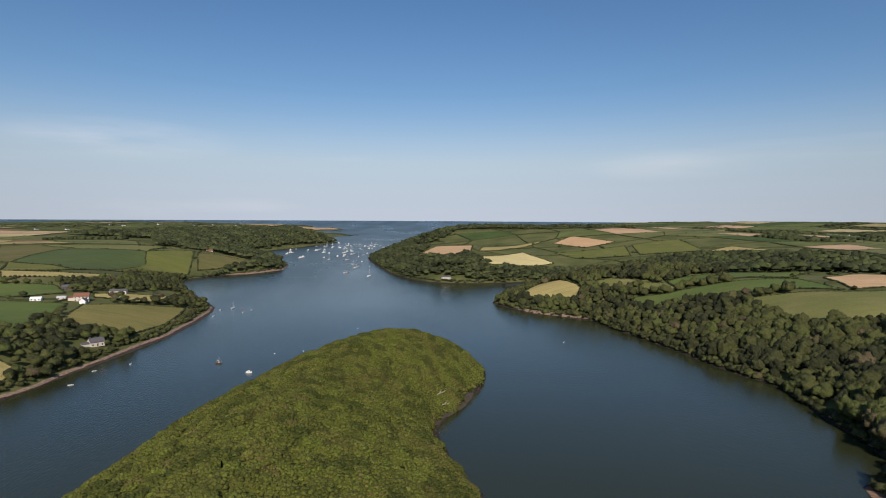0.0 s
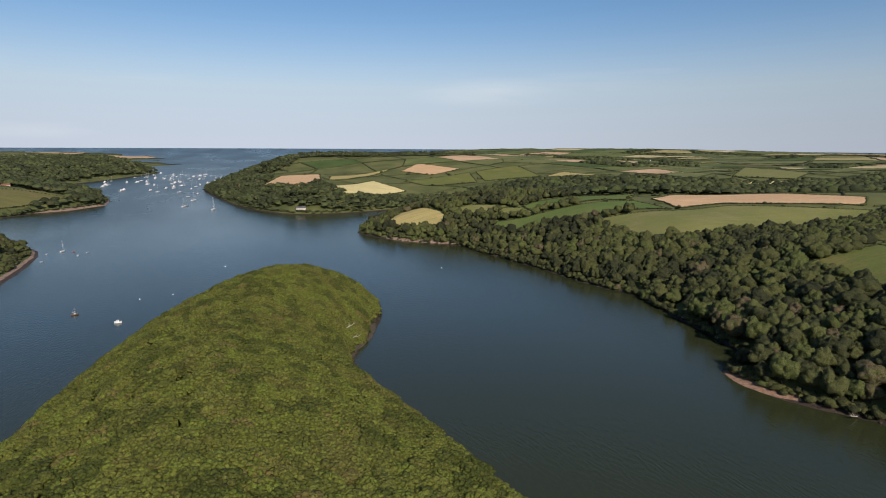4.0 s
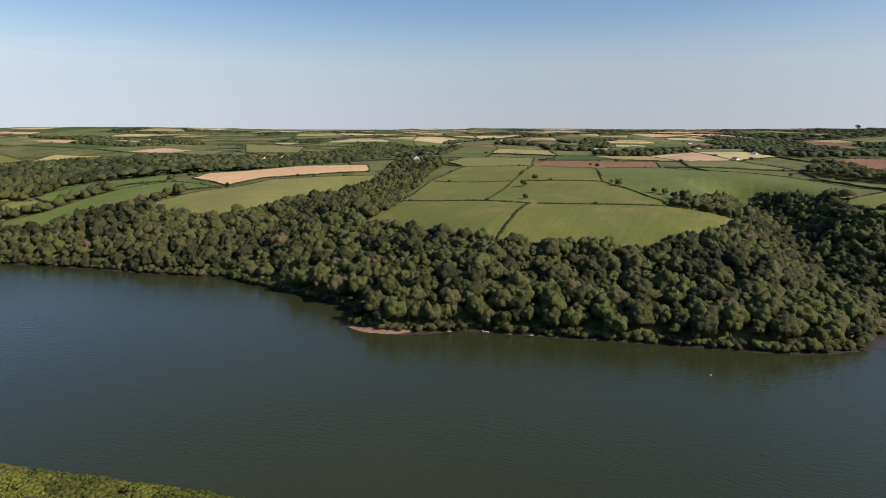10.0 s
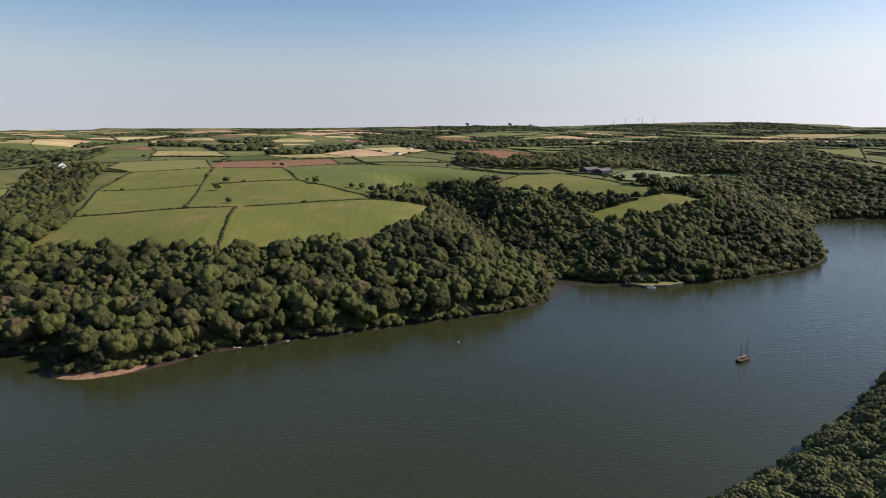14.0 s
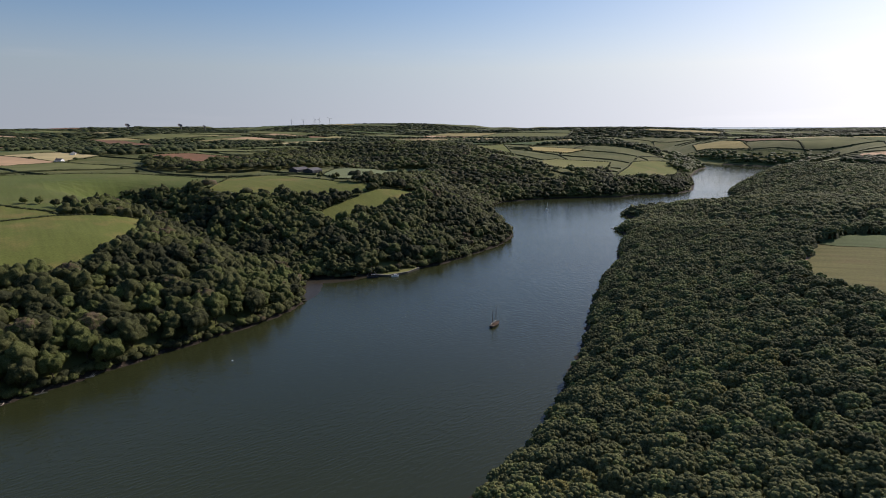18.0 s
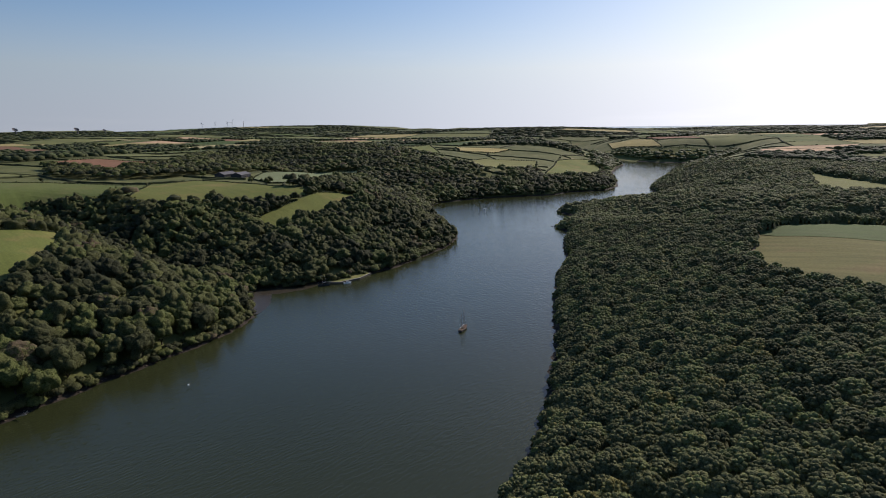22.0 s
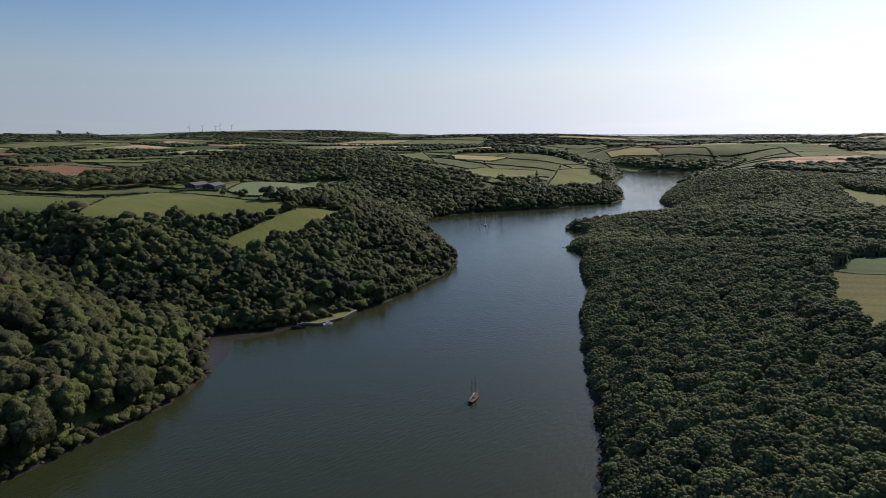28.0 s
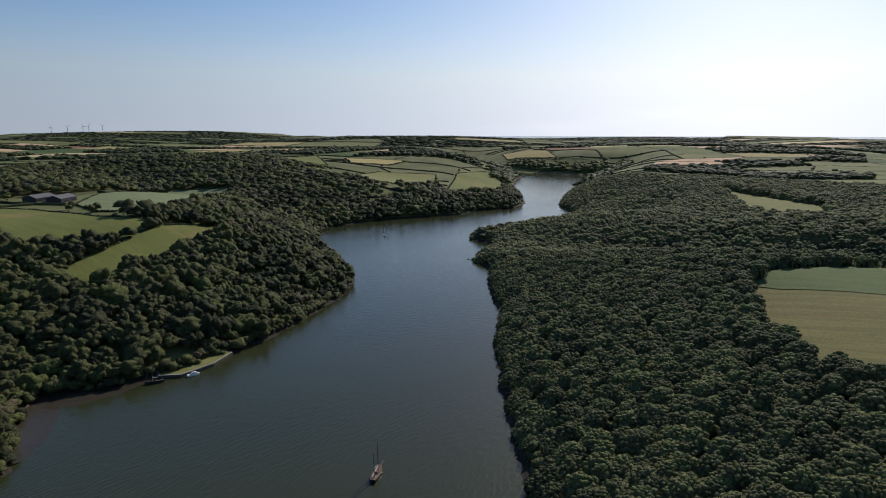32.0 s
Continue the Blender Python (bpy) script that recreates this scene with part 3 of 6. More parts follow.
def draped(outline, step, above):
    """A flat outline cut into cells and laid over the ground."""
    bm = bmesh.new()
    bm.faces.new([bm.verts.new((x, y, 0)) for x, y in outline])
    pts = np.array(outline)
    for axis in (0, 1):
        for v in np.arange(math.ceil(pts[:, axis].min() / step) * step, pts[:, axis].max(), step):
            no = (1, 0, 0) if axis == 0 else (0, 1, 0)
            bmesh.ops.bisect_plane(bm, geom=bm.verts[:] + bm.edges[:] + bm.faces[:], plane_co=(v * no[0], v * no[1], 0), plane_no=no)
    co = np.array([v.co for v in bm.verts])
    z = gz(co[:, 0], co[:, 1]) + above
    for v, h in zip(bm.verts, z):
        v.co.z = h
    bmesh.ops.recalc_face_normals(bm, faces=bm.faces)
    if bm.faces[:][0].normal.z < 0:
        bmesh.ops.reverse_faces(bm, faces=bm.faces)
    return bm


def finish(name, bm, mat):
    me = bpy.data.meshes.new(name)
    bm.to_mesh(me)
    bm.free()
    me.materials.append(mat)
    return me


for crop, outline in FIELDS:
    r = max(math.hypot(*p) for p in outline)
    ob = new("field", finish("field", draped(outline, 12 if r < 900 else 30, 0.5 + 0.0005 * r), TURF[crop]))
    tagged(ob, CROP[crop], "field", kind="structure")

# ---- leaves, crowns and clumps ----
def icosphere(sub):
    bm = bmesh.new()
    bmesh.ops.create_icosphere(bm, subdivisions=sub, radius=1)
    v, f = np.array([p.co for p in bm.verts]), np.array([[p.index for p in q.verts] for q in bm.faces])
    bm.free()
    return v, f


SPHERES = {n: icosphere(n) for n in (1, 2, 3, 4)}


def crown(sub, leaves, seed, flat=0.78, low=-0.35, lumps=22, spray=(0.06, 0.13)):
    """A lumpy crown of unit radius, open below, with loose sprays of leaves on it: places and triangles."""
    rng = np.random.default_rng(seed)
    v, f = SPHERES[sub]
    f = f[v[f].mean(1)[:, 2] > low]
    used = np.unique(f)
    back = np.zeros(len(v), int)
    back[used] = np.arange(len(used))
    v, f = v[used], back[f]
    c = rng.normal(size=(lumps, 3))
    c[:, 2] = np.abs(c[:, 2]) * 1.1 - 0.25
    c /= np.linalg.norm(c, axis=1, keepdims=True)
    size, tall = rng.uniform(0.28, 0.48, lumps), rng.uniform(0.16, 0.42, lumps)

    def radius(d):
        ang = np.arccos(np.clip(d @ c.T, -1, 1))
        return 0.66 + (tall * np.sqrt(np.clip(1 - (ang / size) ** 2, 0, 1))).max(1)
    squash = np.array([1, 1, flat])
    places = v * (radius(v) + rng.uniform(-0.03, 0.03, len(v)))[:, None] * squash
    if leaves:
        d = rng.normal(size=(leaves * 3, 3))
        d /= np.linalg.norm(d, axis=1, keepdims=True)
        d = d[d[:, 2] > low][:leaves]
        mid = d * (radius(d) + rng.uniform(-0.04, 0.09, len(d)))[:, None] * squash
        turn = rng.normal(size=d.shape) * 1.1 + d
        turn /= np.linalg.norm(turn, axis=1, keepdims=True)
        side = np.cross(turn, rng.normal(size=d.shape))
        side /= np.linalg.norm(side, axis=1, keepdims=True)
        other, s = np.cross(turn, side), rng.uniform(spray[0], spray[1], len(d))[:, None]
        quad = np.stack([mid - side * s, mid - other * s * 0.7, mid + side * s, mid + other * s * 0.7], 1).reshape(-1, 3)
        k = len(places) + 4 * np.arange(len(d))[:, None]
        f = np.concatenate([f, k + [0, 1, 2], k + [0, 2, 3]])
        places = np.concatenate([places, quad])
    return places, f


def clumped(clumps, leaves, seed, sub=1, tall=1.1, low=-0.45, spray=(0.05, 0.11), reach=(0.5, 0.72), size=(0.27, 0.44)):
    """A crown of unit radius heaped up of many bushy clumps, each a rough knob of leaves, with sprays between them."""
    rng = np.random.default_rng(seed)
    v, f = SPHERES[sub]
    k = np.arange(clumps)
    up = low + (1 - low) * (k + 0.5) / clumps
    turn = k * 2.39996 + rng.uniform(-0.4, 0.4, clumps)
    flat = np.sqrt(np.clip(1 - up**2, 0, 1))
    reach = rng.uniform(*reach, clumps) * rng.uniform(0.85, 1.1)
    mid = np.stack([flat * np.cos(turn), flat * np.sin(turn), up * tall], 1) * reach[:, None]
    size = rng.uniform(*size, clumps)
    vs, fs, base = [], [], 0
    for n in range(clumps):
        q = mid[n] + v * (size[n] * rng.uniform(0.78, 1.15, len(v)))[:, None] * [1, 1, 0.86]
        c = q[f].mean(1)
        buried = (np.linalg.norm(c[:, None] - mid[None], axis=2) < size * 0.8).sum(1) > (np.linalg.norm(c - mid[n], axis=1) < size[n] * 0.8)
        g = f[~buried & (c @ mid[n] > -0.02)]
        vs.append(q)
        fs.append(g + base)
        base += len(v)
    who = rng.integers(0, clumps, leaves)
    d = rng.normal(size=(leaves, 3)) + 1.2 * mid[who] / np.linalg.norm(mid[who], axis=1, keepdims=True)
    d /= np.linalg.norm(d, axis=1, keepdims=True)
    at = mid[who] + d * (size[who] * rng.uniform(0.92, 1.22, leaves))[:, None]
    turn = rng.normal(size=d.shape) + d
    turn /= np.linalg.norm(turn, axis=1, keepdims=True)
    side = np.cross(turn, rng.normal(size=d.shape))
    side /= np.linalg.norm(side, axis=1, keepdims=True)
    other, s = np.cross(turn, side), rng.uniform(*spray, leaves)[:, None]
    vs.append(np.stack([at - side * s, at - other * s * 0.7, at + side * s, at + other * s * 0.7], 1).reshape(-1, 3))
    k = base + 4 * np.arange(leaves)[:, None]
    fs += [k + [0, 1, 2], k + [0, 2, 3]]
    return np.concatenate(vs), np.concatenate(fs)


def billow(sub, leaves, seed, flat=0.85, low=-0.35, lumps=15, florets=150, spray=(0.035, 0.075)):
    """A broad crown of unit radius, open below: a few large boughs, each covered with many small rounded florets of leaves."""
    rng = np.random.default_rng(seed)
    v, f = SPHERES[sub]
    f = f[v[f].mean(1)[:, 2] > low]
    used = np.unique(f)
    back = np.zeros(len(v), int)
    back[used] = np.arange(len(used))
    v, f = v[used], back[f]

    def spread(n, low_z):
        c = rng.normal(size=(n, 3))
        c[:, 2] = np.abs(c[:, 2]) + low_z
        return c / np.linalg.norm(c, axis=1, keepdims=True)
    boughs, knobs = spread(lumps, -0.3), spread(florets, -0.45)
    wide, tall = rng.uniform(0.32, 0.58, lumps), rng.uniform(0.12, 0.46, lumps)
    knob_wide, knob_tall = rng.uniform(0.12, 0.22, florets), rng.uniform(0.05, 0.13, florets)

    def radius(d):
        ang = np.arccos(np.clip(d @ boughs.T, -1, 1))
        r = 0.54 + (tall * np.sqrt(np.clip(1 - (ang / wide) ** 2, 0, 1))).max(1)
        ang = np.arccos(np.clip(d @ knobs.T, -1, 1))
        return r + (knob_tall * np.sqrt(np.clip(1 - (ang / knob_wide) ** 2, 0, 1))).max(1)
    squash = np.array([1, 1, flat])
    places = v * (radius(v) + rng.uniform(-0.05, 0.05, len(v)))[:, None] * squash
    d = rng.normal(size=(leaves * 3, 3))
    d /= np.linalg.norm(d, axis=1, keepdims=True)
    d = d[d[:, 2] > low][:leaves]
    if len(d):
        mid = d * (radius(d) + rng.uniform(-0.02, 0.05, len(d)))[:, None] * squash
        turn = rng.normal(size=d.shape) + 1.2 * d
        turn /= np.linalg.norm(turn, axis=1, keepdims=True)
        side = np.cross(turn, rng.normal(size=d.shape))
        side /= np.linalg.norm(side, axis=1, keepdims=True)
        other, s = np.cross(turn, side), rng.uniform(*spray, len(d))[:, None]
        quad = np.stack([mid - side * s, mid - other * s * 0.7, mid + side * s, mid + other * s * 0.7], 1).reshape(-1, 3)
        k = len(places) + 4 * np.arange(len(d))[:, None]
        f = np.concatenate([f, k + [0, 1, 2], k + [0, 2, 3]])
        places = np.concatenate([places, quad])
    return places, f


HEAPED = [billow(4, 180, 300 + n, flat=0.9 + 0.03 * (n % 6), low=-0.3, lumps=20, florets=190, spray=(0.022, 0.055)) for n in range(10)]
HEAP = [billow(3, 36, 320 + n, flat=0.9 + 0.03 * (n % 6), low=-0.25, florets=80, spray=(0.05, 0.1)) for n in range(8)]
KNOB = [billow(4, 40, 340 + n, flat=0.9 + 0.03 * (n % 6), low=-0.2, florets=130, spray=(0.04, 0.08)) for n in range(8)]
BROAD = [billow(4, 160, 60 + n, flat=0.5, low=0.0) for n in range(4)]
MID = [crown(2, 44, 20 + n, flat=0.85, lumps=14, low=-0.3, spray=(0.07, 0.14)) for n in range(8)]
FAR = [billow(2, 10, 30 + n, flat=0.75, low=0.0, florets=50, spray=(0.1, 0.2)) for n in range(6)]
FARTHER = [billow(2, 0, 35 + n, flat=0.75, low=0.05, florets=40) for n in range(6)]
DOT = [crown(1, 0, 40 + n, lumps=5, low=-0.2) for n in range(5)]


def scatter(name, shapes, x, y, z, size, tall, tint, mat, seed=0):
    """Many copies of a few shapes, joined into one mesh: places, radii, heights against widths and tints as arrays."""
    rng = np.random.default_rng(seed)
    vs, fs, ts, base = [], [], [], 0
    kind, turn = rng.integers(0, len(shapes), len(x)), rng.uniform(0, 2 * np.pi, len(x))
    for k, (v, f) in enumerate(shapes):
        at = np.where(kind == k)[0]
        if not len(at):
            continue
        c, s = np.cos(turn[at])[:, None], np.sin(turn[at])[:, None]
        r, wide = size[at][:, None], rng.uniform(0.78, 1.28, (len(at), 1))
        q = np.stack([(v[:, 0] * wide * c - v[:, 1] * s) * r + x[at][:, None], (v[:, 0] * wide * s + v[:, 1] * c) * r + y[at][:, None],
                      v[:, 2] * r * tall[at][:, None] + z[at][:, None]], -1)
        vs.append(q.reshape(-1, 3))
        fs.append((f[None] + base + len(v) * np.arange(len(at))[:, None, None]).reshape(-1, 3))
        ts.append(np.clip(np.repeat(tint[at], len(v)) + rng.normal(0, 0.06, len(at) * len(v)), 0, 1))
        base += len(v) * len(at)
    return mesh_of(name, np.concatenate(vs), np.concatenate(fs), mat, np.concatenate(ts))


def in_fields(x, y, grow=0.0):
    hit = np.zeros(x.shape, bool)
    for _, outline in FIELDS:
        p = np.array(outline)
        if p[:, 0].max() + 9 < x.min() or p[:, 0].min() - 9 > x.max():
            continue
        near = (x > p[:, 0].min() - 9) & (x < p[:, 0].max() + 9) & (y > p[:, 1].min() - 9) & (y < p[:, 1].max() + 9)
        if near.any():
            k = np.where(near)[0]
            a = inside(x[k], y[k], outline)
            if grow:
                a |= dist(x[k], y[k], *_segs(outline)) < grow
            hit[k] |= a
    return hit


def dots(x0, y0, x1, y1, gap, rng):
    """Places on a loose triangular grid."""
    i, j = np.meshgrid(np.arange((x1 - x0) / gap), np.arange((y1 - y0) / gap / 0.87), indexing="ij")
    x, y = x0 + (i + 0.5 * (j % 2)) * gap, y0 + j * gap * 0.87
    return (x + rng.uniform(-0.32, 0.32, x.shape) * gap).ravel(), (y + rng.uniform(-0.32, 0.32, x.shape) * gap).ravel()


# woods away from the banks, in plan
WOODS = [[(290, -20), (330, 45), (405, 40), (408, 86), (428, 80), (535, 84), (600, 78), (646, 44), (545, -40), (525, -55), (455, -115), (430, -145), (420, -180), (405, -215), (300, -230), (280, -100)],
         [(208, 360), (215, 480), (290, 440), (400, 412), (480, 410), (560, 445), (640, 470), (690, 440), (640, 395), (560, 375), (480, 345), (375, 308), (312, 296)],
         [(300, -230), (405, -215), (440, -200), (600, -205), (720, -430), (560, -500), (500, -380)],
         [(60, 930), (100, 1020), (220, 1060), (400, 1080), (560, 1060), (850, 880), (1000, 880), (1300, 1000), (1500, 1000), (1500, 850), (1000, 700), (700, 690), (480, 672), (250, 660), (230, 800)],
         [(-200, 1520), (-60, 1420), (-30, 1345), (-60, 1210), (8, 1086), (55, 1120), (60, 1075), (85, 1020), (60, 920), (-60, 990), (-140, 1250)],
         [(500, -400), (560, -600), (700, -610), (1000, -560), (1000, -420), (760, -360)],
         [(-120, 1640), (60, 1600), (300, 1600), (520, 1560), (540, 1620), (300, 1680), (60, 1700), (-100, 1740)],
         [(690, -110), (670, -200), (700, -300), (790, -400), (1000, -420), (1000, -560), (830, -560), (735, -690), (1000, -650), (1115, -456), (1085, -344), (860, -210), (810, -118)],
         [(-205, 1505), (-140, 1690), (60, 1720), (30, 1560), (-35, 1420)],
         [(700, -195), (650, -135), (690, -80), (760, -37), (900, -60), (815, -112), (745, -165)],
         [(440, -600), (560, -608), (550, -706), (500, -655), (470, -740), (415, -760)],
         [(-420, 950), (-380, 1040), (-320, 1150), (-380, 1350), (-560, 1690), (-800, 1600), (-700, 1400), (-520, 1200), (-445, 1165), (-372, 1130)],
         [(-560, 1700), (-800, 1610), (-1100, 1700), (-1000, 2000), (-700, 2300), (-430, 2380)],
         [(-446, 667), (-428, 689), (-414, 737), (-499, 940), (-461, 956), (-425, 957), (-369, 840), (-299, 696), (-317, 684), (-352, 638), (-390, 609), (-421, 634)],
         [(-320, 350), (-330, 455), (-345, 540), (-360, 610), (-300, 670), (-270, 660), (-262, 600), (-268, 610), (-255, 480), (-250, 380)]]


# open ground round houses: x, y, radius
GLADES = [(790, -112, 26), (-861, 1780, 38), (-791, 1652, 24), (640, 440, 20), (628, 428, 14), (-262, 424, 15), (4, 934, 14), (-356, 626, 16), (-370, 566, 26), (-410, 632, 12), (614, -190, 30), (235, 75, 7), (273, -80, 8), (276, -90, 7), (274, -102, 8)]


def wooded(x, y):
    """Where woods stand: along the banks and in the listed woods, off the fields."""
    sd = sample(GS, x, y)
    east = (x > 0) & (sd < 135) & (y < 830) & (y > -420) & (x < 330 + 0.5 * (y > -420) * (640 - y))
    west = (sd < 900) & (x < 470 - 0.0 * y) & (y < 440) & (y > -840) & (x > -330) & ~((x > 150) & (y > -150))
    south = (sd < 60) & (y < -400) & (x > 300)
    a = east | west | south
    for p in WOODS:
        a |= inside(x, y, p)
    for px, py, r in GLADES:
        a &= np.hypot(x - px, y - py) > r
    return a & (sd > 1.5) & ~in_fields(x, y, 1.5)


def plant(name, label, shapes, mat, box, gap, radius, keep, seed, rise=0.75, bob=2.4):
    """A wood in one box: trees on loose dots wherever keep says so."""
    rng = np.random.default_rng(seed)
    x, y = dots(*box, gap, rng)
    k = keep(x, y)
    x, y = x[k], y[k]
    size = radius[0] + (radius[1] - radius[0]) * rng.uniform(0, 1, len(x)) ** 1.4
    sd = sample(GS, x, y)
    size *= np.clip(0.72 + sd / 40, 0.72, 1)
    tall = rng.uniform(0.88, 1.18, len(x))
    z = gz(x, y) + size * tall * rise + np.clip(sd / 12, 0, 1) * rng.uniform(0.2, 0.2 + bob, len(x))
    grove = 0.16 * (np.sin(x / 19 + 2 * np.sin(y / 31)) + np.sin(y / 23 + 2 * np.sin(x / 37)))
    tint = np.clip(rng.normal(0.36, 0.22, len(x)) + grove, 0, 0.88) + (rng.uniform(size=len(x)) > 0.955) * 0.6
    tagged(new(name, scatter(name, shapes, x, y, z, size, tall, np.clip(tint, 0, 1), mat, seed)), label, "woodland", kind="stuff")


def bank_front(x, y):
    """The stretch of the eastern bank whose trees stand singly."""
    sd = sample(GS, x, y)
    return (x > 150) & (y > 15) & (y < 300) & (sd < 30)


def tip_front(x, y):
    return (y > 132) & (y < 149) & (x < 40)


class Crowns:
    """Overlapping domes, one in each cell of a jittered grid, wherever keep says so."""

    def __init__(self, box, cell, wide, bob, keep, rng):
        self.cell, self.x0, self.y0 = cell, box[0] - 2 * cell, box[1] - 2 * cell
        shape = self.shape = int((box[2] - self.x0) / cell) + 4, int((box[3] - self.y0) / cell) + 4
        i, j = np.meshgrid(np.arange(shape[0]), np.arange(shape[1]), indexing="ij")
        self.cx, self.cy = self.x0 + (i + rng.uniform(0.06, 0.94, shape)) * cell, self.y0 + (j + rng.uniform(0.06, 0.94, shape)) * cell
        self.r, self.up = rng.uniform(*wide, shape) * cell, rng.uniform(-bob, bob, shape)
        self.ok = keep(self.cx.ravel(), self.cy.ravel()).reshape(shape)

    def over(self, x, y):
        """The height of the highest dome over each place (-1 where none), and its number."""
        a, b = ((x - self.x0) / self.cell).astype(int), ((y - self.y0) / self.cell).astype(int)
        best, who = np.full(x.shape, -1.0), np.zeros(x.shape, int)
        for di in (-1, 0, 1):
            for dj in (-1, 0, 1):
                p, q = np.clip(a + di, 0, self.shape[0] - 1), np.clip(b + dj, 0, self.shape[1] - 1)
                u = ((x - self.cx[p, q]) ** 2 + (y - self.cy[p, q]) ** 2) / self.r[p, q] ** 2
                h = np.where((u < 1) & self.ok[p, q], np.sqrt(np.clip(1 - u, 0, 1)) + self.up[p, q], -1)
                win = h > best
                best, who = np.where(win, h, best), np.where(win, p * self.shape[1] + q, who)
        return best, who


def knot(seed, sprays, low=-0.25):
    """A rough knob of leaves of unit radius, open below, with a few loose sprays."""
    rng = np.random.default_rng(seed)
    v, f = SPHERES[1]
    f = f[v[f].mean(1)[:, 2] > low]
    v = v * rng.uniform(0.72, 1.18, (len(v), 1))
    d = rng.normal(size=(sprays, 3)) + [0, 0, 0.5]
    d /= np.linalg.norm(d, axis=1, keepdims=True)
    side = np.cross(d + rng.normal(size=d.shape), rng.normal(size=d.shape))
    side /= np.linalg.norm(side, axis=1, keepdims=True)
    other, s = np.cross(d, side), rng.uniform(0.16, 0.34, (sprays, 1))
    mid = d * rng.uniform(0.85, 1.15, (sprays, 1))
    k = len(v) + 4 * np.arange(sprays)[:, None]
    quad = np.stack([mid - side * s, mid - other * s * 0.7, mid + side * s, mid + other * s * 0.7], 1).reshape(-1, 3)
    return np.concatenate([v, quad]), np.concatenate([f, k + [0, 1, 2], k + [0, 2, 3]])


KNOTS, BARE_KNOTS = [knot(500 + n, 2) for n in range(12)], [knot(520 + n, 0, -0.1) for n in range(8)]


def canopy(name, label, mat, box, keep, cell, stem, dome, floret, seed, bob=0.3, odd=0.03, squash=0.85, wide=(0.56, 0.86), knots=KNOTS, spread=0.27):
    """A closed roof of leaves: domed crowns side by side, each heaped with small knobs of leaves, over the ground inside one box."""
    rng = np.random.default_rng(seed)
    crowns = Crowns(box, cell, wide, bob, keep, rng)
    tone = np.clip(rng.normal(0.44, spread, crowns.r.size), 0, 0.88) + (rng.uniform(size=crowns.r.size) < odd) * 0.5

    def roof(x, y):
        h, who = crowns.over(x, y)
        size = np.clip(0.55 + sample(GS, x, y) / 30, 0.55, 1)
        return h > -0.9, gz(x, y) + size * (stem + dome * h), who
    x, y = dots(*box, floret, rng)
    ok, z, who = roof(x, y)
    x, y, z, who = x[ok], y[ok], z[ok], who[ok]
    r = (0.42 + 0.56 * rng.uniform(0, 1, len(x)) ** 1.3) * floret
    tint = np.clip(tone[who] + rng.normal(0, 0.07, len(x)), 0, 1)
    tagged(new(name, scatter(name, knots, x, y, z - 0.25 * r + rng.uniform(-0.15, 0.15, len(x)) * floret, r, rng.uniform(0.8, 1.15, len(x)) * squash, tint, mat, seed)), label, "woodland", kind="stuff")
    # coarse sheet under the knobs, tint cut to 0.6: painted shade between crowns
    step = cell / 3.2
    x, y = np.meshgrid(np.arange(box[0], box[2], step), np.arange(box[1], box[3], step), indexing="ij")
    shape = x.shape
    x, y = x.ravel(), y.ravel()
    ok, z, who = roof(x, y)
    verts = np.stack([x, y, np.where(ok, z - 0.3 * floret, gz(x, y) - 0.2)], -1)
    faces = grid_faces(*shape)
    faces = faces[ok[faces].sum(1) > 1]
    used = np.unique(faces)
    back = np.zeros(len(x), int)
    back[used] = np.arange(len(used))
    tagged(new("shade_tinted_leaves", mesh_of("shade_tinted_leaves", verts[used], back[faces], mat, 0.6 * tone[who][used])), "sheet of inner leaves tinted darker to stand for shade in the " + name.replace("_", " "), "woodland", kind="stuff")


LOW_OAK = ("low_oak_wood", "dense low sunlit oak wood covering the river headland")
OAK_WOOD = ("oak_wood", "dense dark green oak wood on the river bank")
BANK = ("bank_wood", "steep bank of tall mixed broadleaf trees above the river")
def below_line(x, y):
    return y < 112 - 0.4 * (x + 60)


def west_bank(x, y):
    """West of the upper river's middle line."""
    return x < np.interp(y, (-900, -850, -700, -600, -500, -430, -330), (450, 428, 372, 375, 420, 400, 335))


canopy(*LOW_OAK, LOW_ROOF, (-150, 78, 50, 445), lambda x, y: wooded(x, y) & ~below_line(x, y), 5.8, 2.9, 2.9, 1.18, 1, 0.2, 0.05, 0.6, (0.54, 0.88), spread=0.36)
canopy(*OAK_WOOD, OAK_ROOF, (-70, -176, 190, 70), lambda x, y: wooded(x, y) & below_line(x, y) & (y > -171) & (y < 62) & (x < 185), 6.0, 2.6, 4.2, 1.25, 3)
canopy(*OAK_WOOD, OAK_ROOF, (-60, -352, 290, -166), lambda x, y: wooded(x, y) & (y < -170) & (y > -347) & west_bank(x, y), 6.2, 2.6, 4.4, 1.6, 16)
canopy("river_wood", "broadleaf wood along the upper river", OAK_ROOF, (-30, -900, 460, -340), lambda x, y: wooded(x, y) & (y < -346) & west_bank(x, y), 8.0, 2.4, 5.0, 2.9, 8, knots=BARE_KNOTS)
plant(*OAK_WOOD, FAR, OAK, (-70, 60, 60, 190), 8.0, (4.4, 6.0), lambda x, y: wooded(x, y) & below_line(x, y) & (y > 62), 17, 0.6)
plant("river_wood", "broadleaf wood along the upper river", HEAP, MIXED, (330, -900, 520, -345), 9.0, (5.4, 7.8), lambda x, y: wooded(x, y) & (y < -345) & ~west_bank(x, y), 15, 0.3, 2.0)
